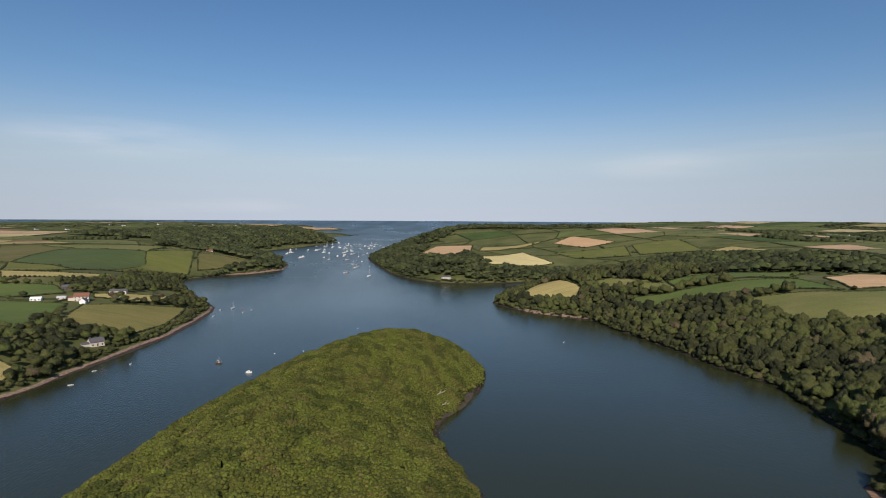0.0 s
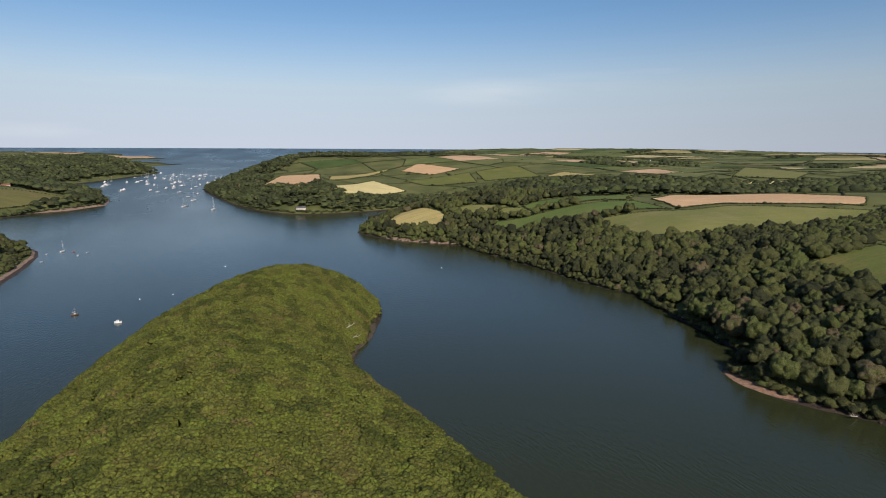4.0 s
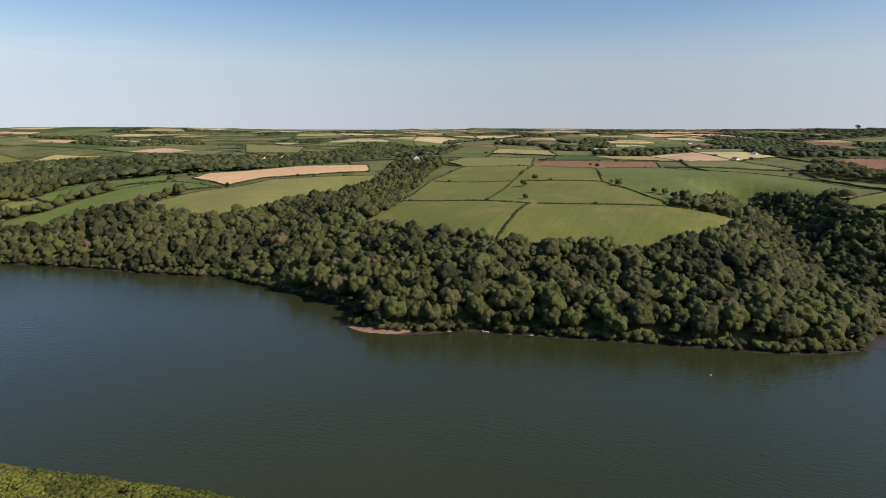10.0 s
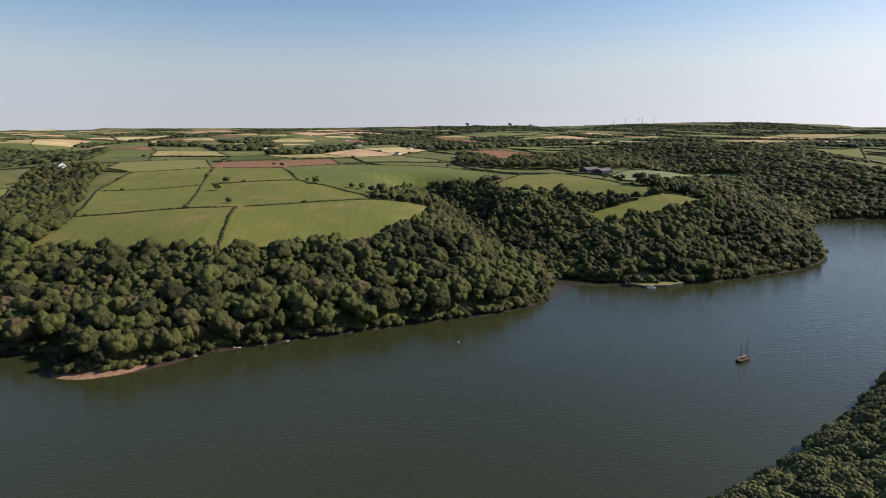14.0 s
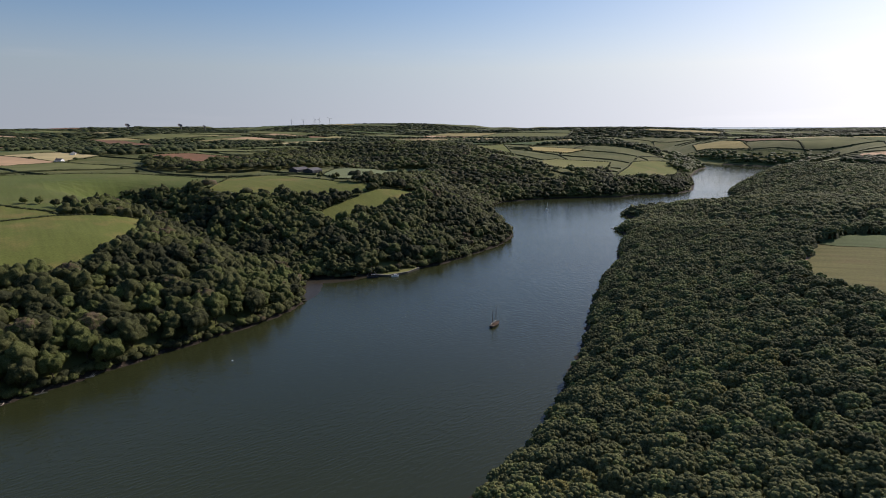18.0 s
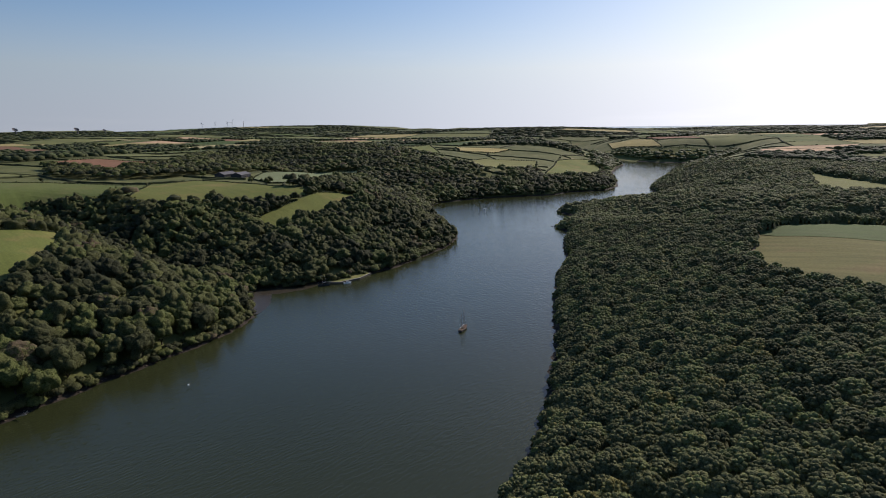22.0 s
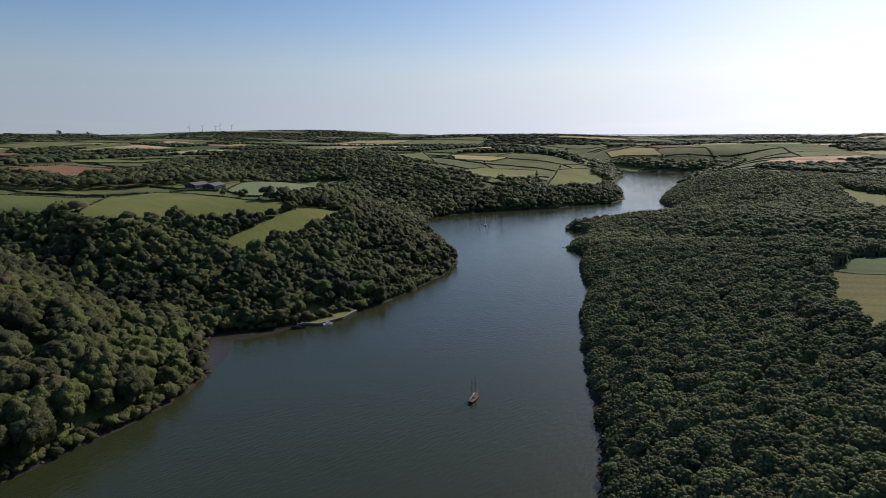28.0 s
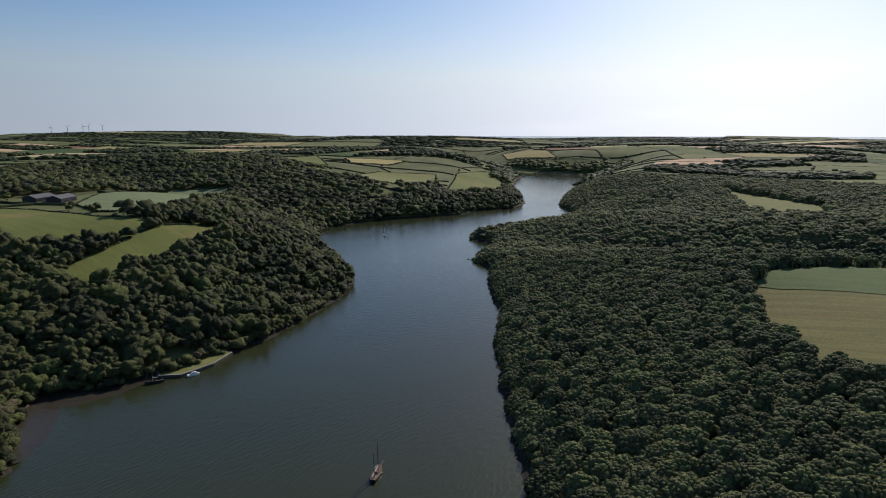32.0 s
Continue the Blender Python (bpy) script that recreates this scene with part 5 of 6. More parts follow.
def pine(x, y, s, turn):
    """A tall pine: a bare leaning stem, short limbs and a flat dark crown."""
    ob = thing("pine_tree", "tall dark pine with a flat spreading crown on the headland", "tree", pose(x, y, float(gz(x, y)) - 0.2, 0, 0, turn) @ Matrix.Scale(s, 4), "pines of the headland")
    part("trunk", rod((0, 0, -0.4), (0.8, 0, 11), 0.42, 0.18, 8), BARK, ob)
    for a in range(5):
        c, d = math.cos(a * 1.3), math.sin(a * 1.3)
        part("limb", rod((0.7, 0, 8.4 + 0.4 * a), (0.8 + 2.8 * c, 2.8 * d, 10.4 + 0.4 * a), 0.14, 0.05, 5), BARK, ob)
    part("crown", pine_crown, COPSE, ob)


v, f = clumped(14, 220, 411, 2, 0.5, -0.1, (0.05, 0.1))
pine_crown = mesh_of("crown", v * 4.8 + [0.8, 0, 10.8], f, COPSE, np.full(len(v), 0.1))
for n, (x, y) in enumerate(((-70, 1440), (-61, 1500), (-50, 1475), (-39, 1489), (-28, 1450), (-19, 1462), (-8, 1440), (1, 1428), (-92, 1331), (-60, 1380), (-12, 988), (-3, 984), (9, 986), (19, 974), (29, 968))):
    pine(x, y, 1.1 + 0.12 * (n % 4), 47 * n)


def dead_tree(x, y, z, seed, size, turn):
    """A bleached fallen tree with bare limbs."""
    rng = np.random.default_rng(seed)
    ob = thing("dead_tree", "bleached fallen dead tree lying on the shore", "dead tree", pose(x, y, z, 0, 0, turn), "dead trees of the shore")
    part("trunk", rod((0, 0, 0.1), (size, 0.3, size * 0.28), 0.28, 0.1, 7), DEADWOOD, ob)
    for k in range(7):
        a = rng.uniform(0.25, 0.95)
        s = Vector((size * a, 0.3 * a, 0.1 + size * 0.28 * a))
        e = s + Vector((rng.uniform(0.3, 1.6), rng.uniform(-1.6, 1.6), rng.uniform(0.2, 1.6)))
        part("limb", rod(s, e, 0.10, 0.03, 5), DEADWOOD, ob)


for n, (x, y, size, turn) in enumerate([(192, 139, 5, 200), (190, 150, 4, 150), (197, 118, 5, 230), (182, 168, 4.5, 190), (196, 128, 4, 170), (203, 100, 4, 215), (205, 296, 4, 160), (200, 262, 4, 190), (-3, 309, 5, 20), (0, 304, 4, 330)]):
    dead_tree(x, y, max(0.3, float(gz(x, y))) + (3.5 if x < 50 else 0.4), 200 + n, size, turn)


# ---- boats ----
def hull_bm(length, beam, height, stern=0.7, sheer=0.25, deep=0.35):
    """A boat's hull, bow at +x, open above; its waterline at z = 0."""
    bm = bmesh.new()
    rows = []
    for u in np.linspace(0, 1, 11):
        half = beam / 2 * (stern + (1 - stern) * math.sin(min(u / 0.45, 1) * math.pi / 2)) * (1 if u < 0.45 else math.cos((u - 0.45) / 0.55 * math.pi / 2) ** 0.75)
        half, top = max(half, 0.02), height * (1 + sheer * (2 * u - 0.8) ** 2)
        x = (u - 0.5) * length
        rows.append([bm.verts.new((x + (0.05 * length * u * v), half * w, top * v - deep * (1 - v) ** 2)) for v, w in ((1, -1), (0.45, -0.93), (0.05, -0.6), (0, 0), (0.05, 0.6), (0.45, 0.93), (1, 1))])
    for a, b in zip(rows, rows[1:]):
        for k in range(6):
            bm.faces.new((a[k], a[k + 1], b[k + 1], b[k]))
    bm.faces.new(rows[0][::-1])
    bmesh.ops.recalc_face_normals(bm, faces=bm.faces)
    return bm, rows


def deck_bm(rows, drop):
    bm = bmesh.new()
    edge = [(bm.verts.new(r[0].co - Vector((0, -0.03, drop))), bm.verts.new((r[0].co.x, 0, r[0].co.z - drop + 0.04)), bm.verts.new(r[6].co - Vector((0, 0.03, drop)))) for r in rows]
    for a, b in zip(edge, edge[1:]):
        for k in (0, 1):
            bm.faces.new((a[k], a[k + 1], b[k + 1], b[k]))
    bmesh.ops.recalc_face_normals(bm, faces=bm.faces)
    return bm


def cabin_bm(x0, x1, w, z0, z1):
    bm = box(x0, -w / 2, z0, x1, w / 2, z1)
    for v in bm.verts:
        if v.co.z > (z0 + z1) / 2:
            v.co.y *= 0.8
            v.co.x = x0 + (v.co.x - x0) * 0.88 + 0.04 * (x1 - x0)
    bmesh.ops.bevel(bm, geom=bm.edges[:], offset=0.08, segments=2, affect="EDGES")
    return bm


def sailing_boat(name, label, category, at, length, beam, masts, hull_mat, deck_mat, spar_mat, cover_mat, group="", free=0.9):
    """masts: (place along the hull as a share of its length from the middle, height, boom's length)"""
    ob = thing(name, label, category, at, group)
    bm, rows = hull_bm(length, beam, free)
    deck = deck_bm(rows, 0.12)
    part("hull", bm, hull_mat, ob)
    part("deck", deck, deck_mat, ob)
    cab = part("cabin", cabin_bm(-0.12 * length, 0.2 * length, beam * 0.5, free * 0.85, free * 0.85 + 0.55), WHITE if hull_mat != TARRED else SPAR, ob)
    for side in (-1, 1):
        part("cabin_window", box(-0.06 * length, side * beam * 0.235 - 0.02, free * 0.85 + 0.22, 0.13 * length, side * beam * 0.235 + 0.02, free * 0.85 + 0.40), GLASS, cab)
    part("cockpit", box(-0.36 * length, -beam * 0.22, free * 0.70, -0.15 * length, beam * 0.22, free * 0.96), TEAK, ob)
    for share, tall, boom in masts:
        x = share * length
        mast = part("mast", rod((x, 0, free * 0.7), (x - 0.15, 0, free + tall), 0.15, 0.09), spar_mat, ob)
        part("crosstree", rod((x - 0.1, -beam * 0.24, free + tall * 0.58), (x - 0.1, beam * 0.24, free + tall * 0.58), 0.03, 0.03, 5), spar_mat, mast)
        bm = bmesh.new()
        for end in ((x + 0.02, beam * 0.46, free), (x + 0.02, -beam * 0.46, free), (length * 0.5 if share > 0 else x + 2, 0, free * 1.2), (-length * 0.47, 0, free)):
            rod((x - 0.15, 0, free + tall * 0.97), end, 0.015, 0.015, 4, bm)
        part("rigging", bm, STEEL, mast)
        part("boom", rod((x - 0.1, 0, free + 1.15), (x - boom, 0, free + 1.2), 0.07, 0.05), spar_mat, ob)
        part("furled_sail", rod((x - 0.2, 0, free + 1.38), (x - boom * 0.95, 0, free + 1.38), 0.2, 0.11, 8), cover_mat, ob)
    part("rudder", box(-length * 0.5 - 0.25, -0.03, -0.3, -length * 0.5, 0.03, free * 0.6), hull_mat, ob)
    part("bowsprit" if len(masts) > 1 else "pulpit", rod((length * 0.5, 0, free * 1.22), (length * (0.66 if len(masts) > 1 else 0.55), 0, free * 1.42), 0.07, 0.04), spar_mat, ob)
    return ob


def motor_boat(label, at, length, beam, group=""):
    ob = thing("motor_boat", label, "motor boat", at, group)
    bm, rows = hull_bm(length, beam, 0.85, 0.85)
    deck = deck_bm(rows, 0.1)
    part("hull", bm, WHITE, ob)
    part("deck", deck, WHITE, ob)
    cab = part("cabin", cabin_bm(-0.15 * length, 0.28 * length, beam * 0.62, 0.75, 1.75), WHITE, ob)
    part("windscreen", box(0.22 * length, -beam * 0.2, 1.3, 0.235 * length, beam * 0.2, 1.62), GLASS, cab)
    for side in (-1, 1):
        part("cabin_window", box(-0.08 * length, side * beam * 0.275 - 0.02, 1.25, 0.17 * length, side * beam * 0.275 + 0.02, 1.55), GLASS, cab)
    part("cockpit", box(-0.42 * length, -beam * 0.3, 0.6, -0.17 * length, beam * 0.3, 0.82), TEAK, ob)
    part("outboard_motor", box(-0.55 * length, -0.2, 0.1, -0.5 * length, 0.2, 1.15, 0.06), TARRED, ob)
    return ob


def rowing_boat(label, at, length, mat, group=""):
    ob = thing("dinghy", label, "dinghy", at, group)
    bm, rows = hull_bm(length, length * 0.38, 0.42, 0.75, 0.2, 0.12)
    part("floor", deck_bm(rows, 0.26), TEAK, ob)
    part("hull", bm, mat, ob)
    for u in (-0.3, 0.02, 0.28):
        part("thwart", box(u * length - 0.12, -length * 0.165, 0.28, u * length + 0.12, length * 0.165, 0.33), TEAK, ob)
    return ob


BLUE = plain("blue_sail_cover", (0.06, 0.10, 0.22), 0.8)
CANVAS = plain("pale_canvas", (0.6, 0.57, 0.5), 0.9)
REDPAINT = plain("faded_red_paint", (0.42, 0.10, 0.07), 0.5)
sailing_boat("ketch", "old two-masted wooden ketch with dark hull at anchor", "sailing boat", pose(146, -80, 0, 0, 0, -68), 9.2, 2.9,
             [(0.14, 9.4, 3.6), (-0.3, 8.2, 2.4)], TARRED, SPAR, SPAR, CANVAS, "", 0.95)
rowing_boat("small pale dinghy tied beside the ketch", pose(148.5, -83, 0, 0, 0, -70), 2.8, WHITE)
moored = "boats moored in the estuary"
sailing_boat("sailing_yacht", "small white sailing yacht on a river mooring", "sailing boat", pose(419, -420, 0, 0, 0, 140), 7.5, 2.5, [(0.06, 9, 3)], WHITE, WHITE, STEEL, BLUE)
motor_boat("white cabin motor boat moored at the old quay", pose(264, -94, 0, 0, 0, 250), 5.2, 2.0)
sailing_boat("derelict_boat", "derelict dark wooden boat leaning at the old quay", "sailing boat", pose(271, -80, 0.1, 14, 0, 60), 7.5, 2.4, [(0.1, 7.5, 2.4)], TARRED, TEAK, SPAR, CANVAS)
yacht = sailing_boat("sailing_yacht", "white sailing yacht with bare mast on a mooring", "sailing boat", pose(-131, 1030, 0, 0, 0, 70), 13, 4.0, [(0.06, 19.5, 5.2)], WHITE, WHITE, STEEL, BLUE, moored, 1.35)
for x, y, s, turn in ((-181, 1206, 1.05, 60), (-240, 660, 0.55, 75), (-201, 1293, 0.7, 55), (-191, 1370, 0.8, 80)):
    copy_thing(yacht, Matrix.Identity(4)).matrix_basis = pose(x, y, 0, 0, 0, turn) @ Matrix.Scale(s, 4)
sailing_boat("ketch", "large two-masted yacht with pale hull on a mooring", "sailing boat", pose(-182, 1094, 0, 0, 0, 65), 17, 4.6, [(0.1, 22, 6), (-0.3, 16, 4.2)], WHITE, TEAK, SPAR, CANVAS, moored, 1.2)
sailing_boat("sailing_boat", "small brown wooden sailing boat on a mooring", "sailing boat", pose(-160, 410, 0, 0, 0, 20), 3.9, 1.5, [(0.1, 4.2, 1.7)], SPAR, TEAK, SPAR, CANVAS, moored, 0.7)
cruiser = motor_boat("white motor boat with a small cabin on a mooring", pose(-130, 385, 0, 0, 0, 190), 3.9, 1.6, moored)
dinghy = rowing_boat("white rowing boat on a mooring", pose(-215, 648, 0, 0, 0, 80), 3.3, WHITE, moored)
red = rowing_boat("faded red rowing boat on a mooring", pose(-229, 655, 0, 0, 0, 70), 3.8, REDPAINT, moored)
for x, y, turn in ((-219, 632, 85), (-230, 354, 30), (-235, 387, 60), (-221, 406, 100), (-241, 606, 70), (-250, 647, 95)):
    copy_thing(dinghy, pose(x, y, 0, 0, 0, turn))
rng = np.random.default_rng(31)
POOL = [(-350, 1390), (-205, 1400), (-215, 1520), (-190, 1700), (-150, 1900), (-200, 2350), (-420, 2330), (-480, 1900), (-500, 1740)]
x, y = rng.uniform(-500, -150, 500), rng.uniform(1380, 2330, 500)
k = inside(x, y, POOL) & (sample(GS, x, y) < -18)
for n, (a, b) in enumerate(list(zip(x[k], y[k]))[:85]):
    kind, s = (yacht, rng.uniform(0.7, 1.0)) if n % 5 < 3 else (cruiser, rng.uniform(1.9, 3.0))
    copy_thing(kind, Matrix.Identity(4)).matrix_basis = pose(a, b, 0, 0, 0, rng.normal(65, 14)) @ Matrix.Scale(s, 4)


def buoy(x, y, label="round white mooring buoy floating on the water"):
    ob = thing("mooring_buoy", label, "buoy", pose(x, y, 0), "mooring buoys")
    bm = bmesh.new()
    bmesh.ops.create_uvsphere(bm, u_segments=10, v_segments=8, radius=0.42)
    part("float", bm, WHITE, ob)
    part("ring", rod((0, 0, 0.38), (0, 0, 0.62), 0.06, 0.06, 6), STEEL, ob)


for x, y in ((-109, 449), (-129, 441), (-80, 543), (103, 488), (185, 45)):
    buoy(x, y)

# ---- the old quay and the rocky landing ----
quay = thing("quay", "old stone quay with a grassy top on the river bank", "quay", Matrix.Identity(4))
QUAY = [(274, -84), (267, -90), (266, -106), (271, -120), (277, -120), (281, -100), (280, -85)]


def slab(outline, z0, z1):
    bm = bmesh.new()
    f = bm.faces.new([bm.verts.new((x, y, z0)) for x, y in outline])
    up = bmesh.ops.extrude_face_region(bm, geom=[f])
    bmesh.ops.translate(bm, verts=[v for v in up["geom"] if isinstance(v, bmesh.types.BMVert)], vec=(0, 0, z1 - z0))
    bmesh.ops.recalc_face_normals(bm, faces=bm.faces)
    return bm


part("wall", slab(QUAY, -1.5, 1.15), STONE, quay)
mid = np.mean(QUAY, 0)
part("turf_top", slab([tuple(mid + (np.array(p) - mid) * 0.93) for p in QUAY], 1.0, 1.3), TURF["dull"], quay, "dry short grass")
course = finish("coping_stone", box(-0.45, -0.4, 0, 0.45, 0.4, 0.28, 0.04), COPING)
for x, y, dx, dy in along(QUAY[:4], 1.0):
    part("coping_stone", course, COPING, quay, at=pose(x + dy * -0.2, y + dx * 0.2, 1.13, 0, 0, math.degrees(math.atan2(dy, dx))))
lane = np.array([(42, -192), (48, -206), (54, -222), (58, -242), (62, -258), (62, -282)], float)
verts = [(x + dx, y, float(gz(x + dx, y)) + 0.62 + z) for x, y in lane for dx, z in ((-1.4, 0), (0, 0.06), (1.4, 0))]
tagged(new("field_track", mesh_of("field_track", verts, grid_faces(len(lane), 3), EARTH)), "bare reddish earth track along the edge of the stubble field", "track", kind="structure")
rocks = thing("rocky_landing", "low dark rock ledge jutting into the river", "rocks", Matrix.Identity(4))
for x, y, s in ((272, -370, 3.6), (277, -370, 3.2), (282, -370, 2.6), (286, -370, 1.8)):
    v, f = FAR[0]
    part("rock", mesh_of("rock", v * [s, s * 0.8, s * 0.7] + [x, y, -0.2], f, WEED, smooth=False), WEED, rocks)


# ---- buildings ----
def house(name, label, x, y, turn, length, width, wall, roof, wall_mat, roof_mat, chimneys=1, rows=1, category="house", group="", wing=0.0):
    """A gabled building, its ridge along x: walls, two roof slopes, gables, windows, a door, chimneys, and a wing if asked for."""
    ob = thing(name, label, category, pose(x, y, float(gz(x, y)) - 0.3, 0, 0, turn), group)
    L, W = length / 2, width / 2
    bm = box(-L, -W, 0, L, W, wall)
    for side in (-1, 1):
        a, b, c = (bm.verts.new((side * L, s * W, wall)) for s in (-1, 1, 0))
        c.co.z, c.co.y = wall + roof, 0
        bm.faces.new((a, b, c))
    part("wall", bm, wall_mat, ob)
    for side in (-1, 1):
        bm = bmesh.new()
        eave, ridge = (side * (W + 0.35), wall - 0.35 * roof / W), (0, wall + roof)
        pts = [(-L - 0.3, *eave), (L + 0.3, *eave), (L + 0.3, *ridge), (-L - 0.3, *ridge)]
        low = [bm.verts.new(p) for p in pts]
        high = [bm.verts.new((p[0], p[1], p[2] + 0.22)) for p in pts]
        for q in (low[::-1], high, *[(low[k], low[(k + 1) % 4], high[(k + 1) % 4], high[k]) for k in range(4)]):
            bm.faces.new(q)
        bmesh.ops.recalc_face_normals(bm, faces=bm.faces)
        part("roof_slope", bm, roof_mat, ob)
    for k in range(chimneys):
        cx = (L - 0.9) * (1 if k == 0 else -1)
        part("chimney", box(cx - 0.45, -0.4, wall + roof - 0.6, cx + 0.45, 0.4, wall + roof + 1.1), STONE, ob)
    pane = finish("window", box(-0.5, -0.05, -0.6, 0.5, 0.05, 0.6), GLASS)
    n = max(2, int(length / 3))
    for side in (-1, 1):
        for level in range(rows):
            for k in range(n):
                if level == 0 and k == n // 2:
                    continue
                part("window", pane, GLASS, ob, at=pose(-L + length * (k + 0.5) / n, side * (W + 0.03), 1.5 + 2.6 * level))
        part("door", box(-L + length * (n // 2 + 0.5) / n - 0.5, side * W - 0.06, 0.3, -L + length * (n // 2 + 0.5) / n + 0.5, side * W + 0.06, 2.35), SPAR, ob)
    if wing:
        part("wing", box(-L - wing, -W * 0.7, 0, -L + 0.01, W * 0.7, wall * 0.75), wall_mat, ob)
        bm = box(-L - wing - 0.2, -W * 0.8, wall * 0.75 + 0.01, -L - 0.02, W * 0.8, wall * 0.75 + 1.3)
        for v in bm.verts:
            if v.co.z > wall * 0.75 + 0.7:
                v.co.y = 0
        part("wing_roof", bm, roof_mat, ob)
    return ob


house("house", "white two-storey country house with slate roof among trees", 650, 446, 35, 14, 8, 5.4, 3.2, WHITE, SLATE, 2, 2, wing=6)
house("outbuilding", "white rendered outbuilding beside the country house", 642, 458, 120, 8, 6, 3.2, 2.2, WHITE, SLATE, 0)
house("farmhouse", "stone farmhouse with a reddish roof by a field lane", -356, 569, 20, 13, 8, 5.2, 3.0, RENDERED, RUST, 2, 2, wing=5)
house("barn", "small white gabled barn beside the farmhouse", -347, 557, 100, 7, 5.5, 3.4, 2.2, WHITE, SLATE, 0, category="barn")
house("barn", "long white roofed farm shed beside fields", -392, 556, 15, 9.5, 6, 2.2, 1.7, WHITE, WHITE, 0, category="barn")
house("shed", "low farm shed with a pale roof", -374, 566, 15, 8, 5, 2.6, 1.2, RENDERED, STEEL, 0, category="shed")
house("farm_building", "slate-roofed farm building in trees", -410, 632, 30, 12, 7, 3.6, 2.4, STONE, SLATE, 1)
house("house", "low pale house with many windows among trees", -353, 628, 12, 17, 7, 3.4, 1.8, RENDERED, SLATE, 1)
house("cottage", "pale cottage with a slate roof above the beach", -262, 434, 52, 10, 6.5, 3.6, 2.8, RENDERED, SLATE, 2, category="cottage", wing=5)
house("boathouse", "cream boathouse with a grey roof at the water's edge", 5, 938, 5, 15, 7, 3.6, 2.0, RENDERED, SLATE, 1, category="boathouse")
house("hotel", "large white building among woods on the far shore", -791, 1660, 8, 26, 12, 9, 3.5, WHITE, SLATE, 2, 3)
house("cottage", "pale cottage above a sloping field", -470, 1165, 30, 12, 7, 3.6, 2.4, RENDERED, RUST, 1, category="cottage")
for n, (x, y) in enumerate(((624, -186), (606, -196))):
    house("barn", "large low dark farm barn behind a hedge", x, y, -62 + 8 * n, 24, 13, 4, 2.6, TARRED, SLATE, 0, category="barn", group="dark farm barns")
for n, (x, y) in enumerate(((820, -99), (806, -116), (786, -120), (764, -124), (778, -104))):
    house("farm_building", "farm building with a weathered red-brown roof", x, y, 20 * n, 14 + 3 * (n % 3), 8, 3.4, 2.2, (RENDERED, STONE, STONE)[n % 3], (RUST, SLATE, SLATE)[n % 3], n % 2, group="hamlet farm buildings")
villa = house("cottage", "small white cottage among distant fields", -969, 2191, 30, 12, 8, 4, 2.6, WHITE, SLATE, 1, category="cottage", group="distant cottages")
HAMLETS = [(-700, 2240), (-860, 2090), (-1050, 2050), (-1150, 2350), (-930, 2450), (-1400, 2100), (-560, 2250), (-1000, 1900), (-812, 2352), (-989, 2312), (-752, 2061), (-632, 2133), (-1274, 1857), (-1270, 2232), (-1193, 2210), (1443, 1800), (1243, 1784), (848, 876), (672, 929), (1667, 921), (1548, 964), (1388, 1040),
           (1027, 5), (947, 55), (1150, 200), (1300, 120), (1280, 340), (1500, -300), (1800, 500), (1900, 200), (1700, 1500), (1500, 2000), (1250, 2150), (2100, 1200), (1500, -1500), (500, -2100), (200, -1900), (1100, -1300)]
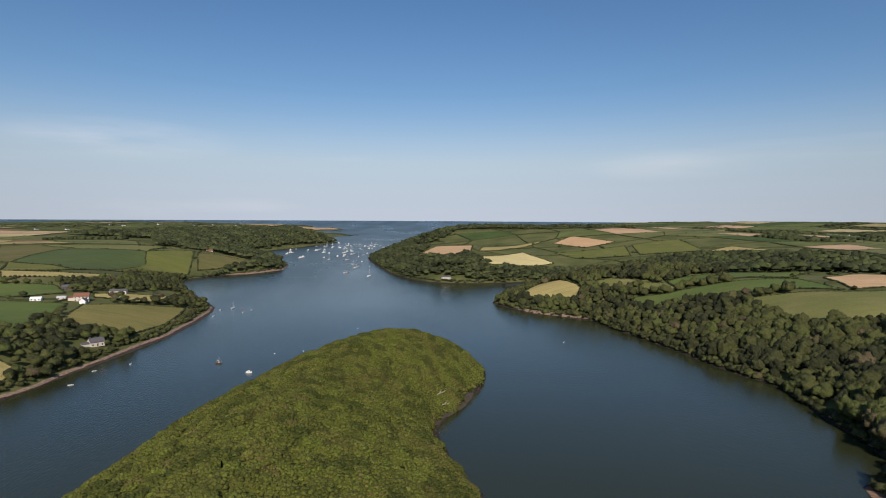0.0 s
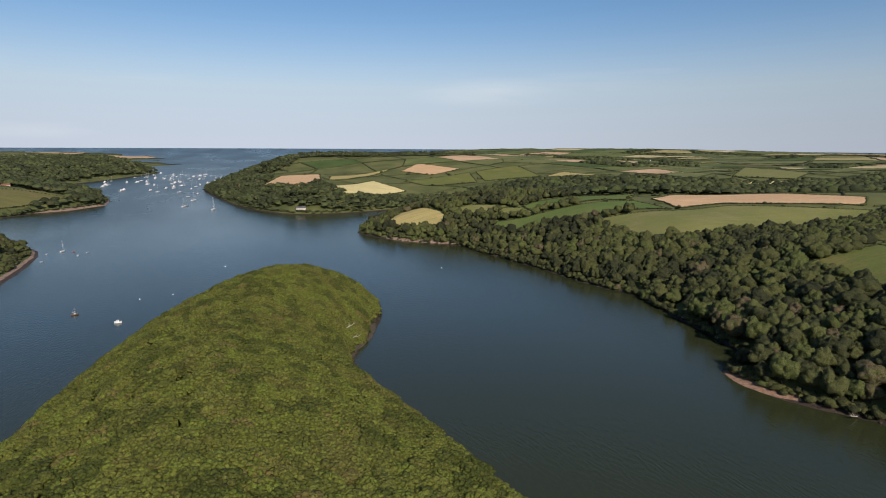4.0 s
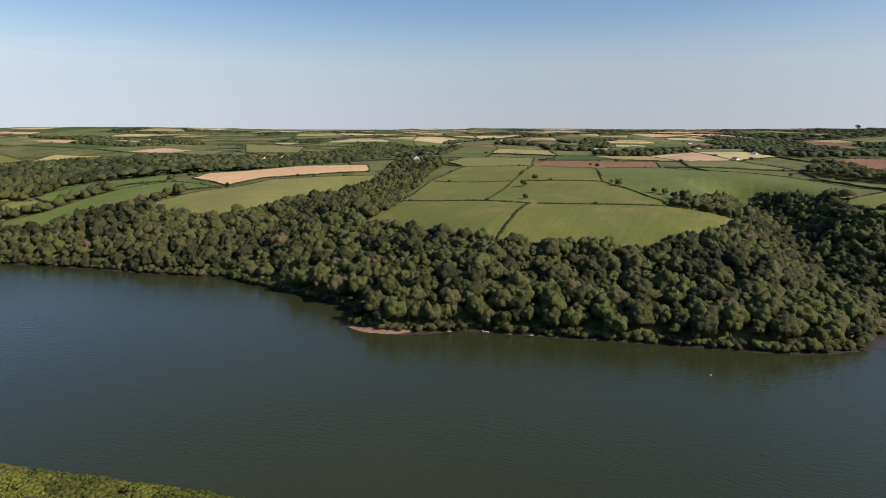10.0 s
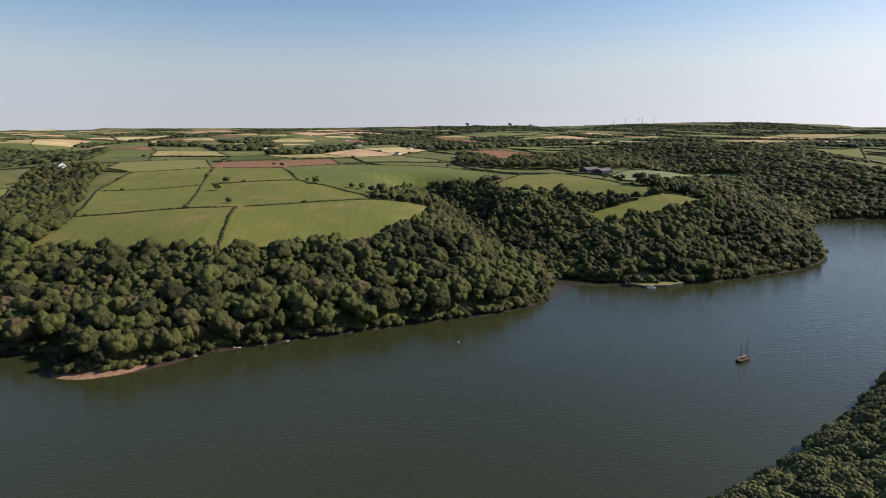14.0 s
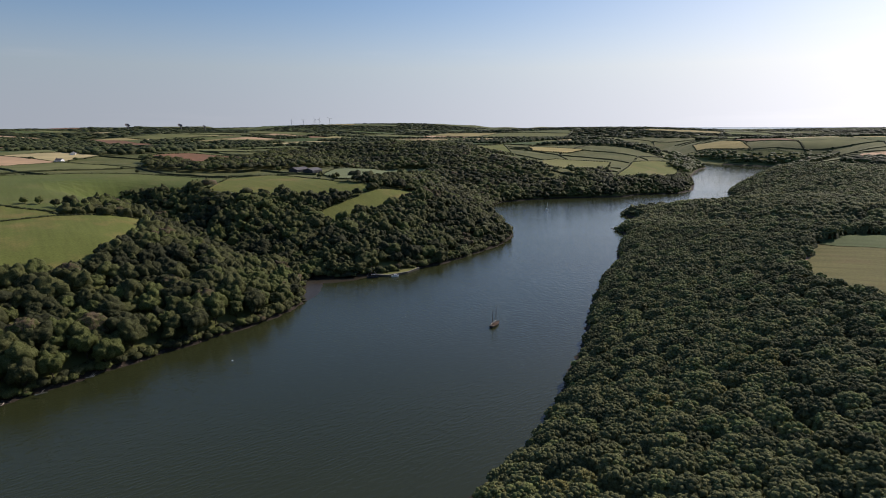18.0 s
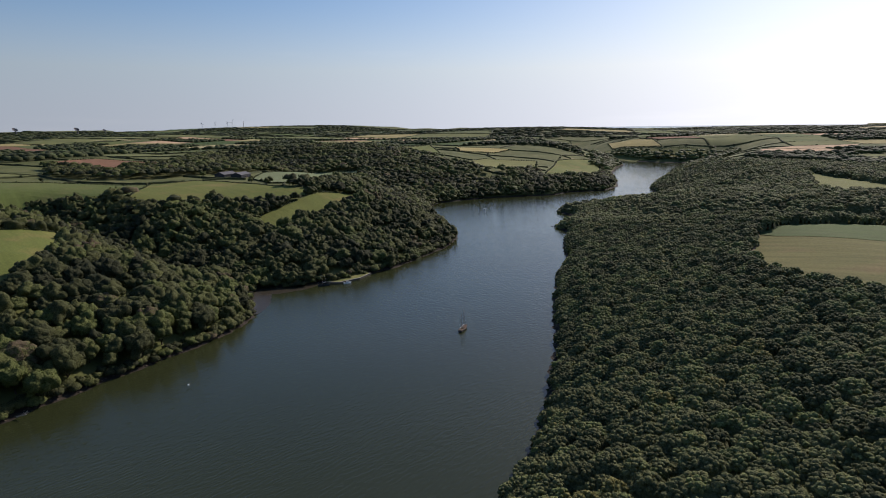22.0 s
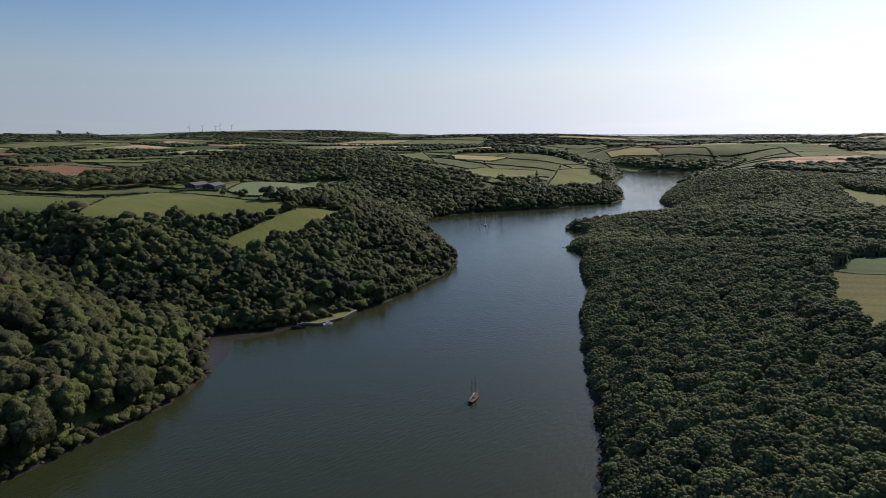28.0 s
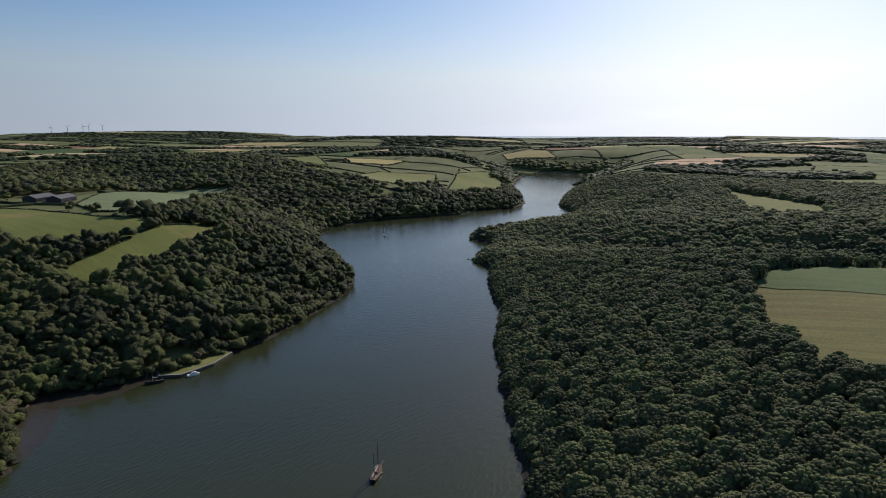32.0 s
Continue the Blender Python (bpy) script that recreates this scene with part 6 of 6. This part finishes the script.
for x, y in HAMLETS:
    for k in range(1 + (x < -400)):
        a, b = x + rng.normal(0, 26), y + rng.normal(0, 26)
        if sample(GS, a, b) > 20:
            copy_thing(villa, Matrix.Identity(4)).matrix_basis = pose(a, b, float(gz(a, b)), 0, 0, rng.uniform(0, 180)) @ Matrix.Diagonal((rng.uniform(0.7, 1.2), rng.uniform(0.7, 1.0), rng.uniform(0.7, 1.0), 1))


# ---- masts and dishes on the skyline ----
def wind_turbine(x, y, turn, spin):
    ob = thing("wind_turbine", "white three-bladed wind turbine on the far ridge", "wind turbine", pose(x, y, float(gz(x, y)), 0, 0, turn), "wind turbines on the ridge")
    part("tower", rod((0, 0, -2), (0, 0, 44), 1.7, 1.0, 10), STEEL, ob)
    part("nacelle", box(-3, -1.3, 43.4, 3.2, 1.3, 46.4, 0.4), STEEL, ob)
    rotor = part("hub", rod((3.2, 0, 45), (4.8, 0, 45), 1.2, 0.5, 10), STEEL, ob)
    for k in range(3):
        a = radians(spin + 120 * k)
        part("blade", rod((4, 0, 45), (4, math.sin(a) * 21, 45 + math.cos(a) * 21), 0.95, 0.3, 6), STEEL, rotor)


def dish(x, y, size, turn):
    ob = thing("satellite_dish", "large steel satellite dish aerial on the skyline", "satellite dish", pose(x, y, float(gz(x, y)) + 6, 0, 0, turn), "dishes on the skyline")
    part("pedestal", rod((0, 0, -8), (0, 0, size * 0.5), size * 0.16, size * 0.1, 8), SLATE, ob)
    bm = bmesh.new()
    bmesh.ops.create_uvsphere(bm, u_segments=16, v_segments=10, radius=size * 0.62)
    bmesh.ops.delete(bm, geom=[v for v in bm.verts if v.co.z > -size * 0.3], context="VERTS")
    bmesh.ops.solidify(bm, geom=bm.faces[:], thickness=0.3)
    part("reflector", bm, SLATE, ob, at=pose(0, 0, size * 1.1, 0, 38, 0))
    part("feed_arm", rod((0, 0, size * 0.55), (size * 0.35, 0, size * 1.0), 0.5, 0.3, 6), SLATE, ob)


def far_spot(yaw, r):
    return -math.sin(radians(yaw)) * r, math.cos(radians(yaw)) * r


for yaw, spin in ((-112.3, 10), (-113.4, 50), (-114.5, 95), (-114.9, 25), (-115.9, 70)):
    wind_turbine(*far_spot(yaw, 4300), 150, spin)
for yaw, size in ((-98.3, 31), (-102.5, 31), (-104.5, 22)):
    dish(*far_spot(yaw, 4250), size, 200)
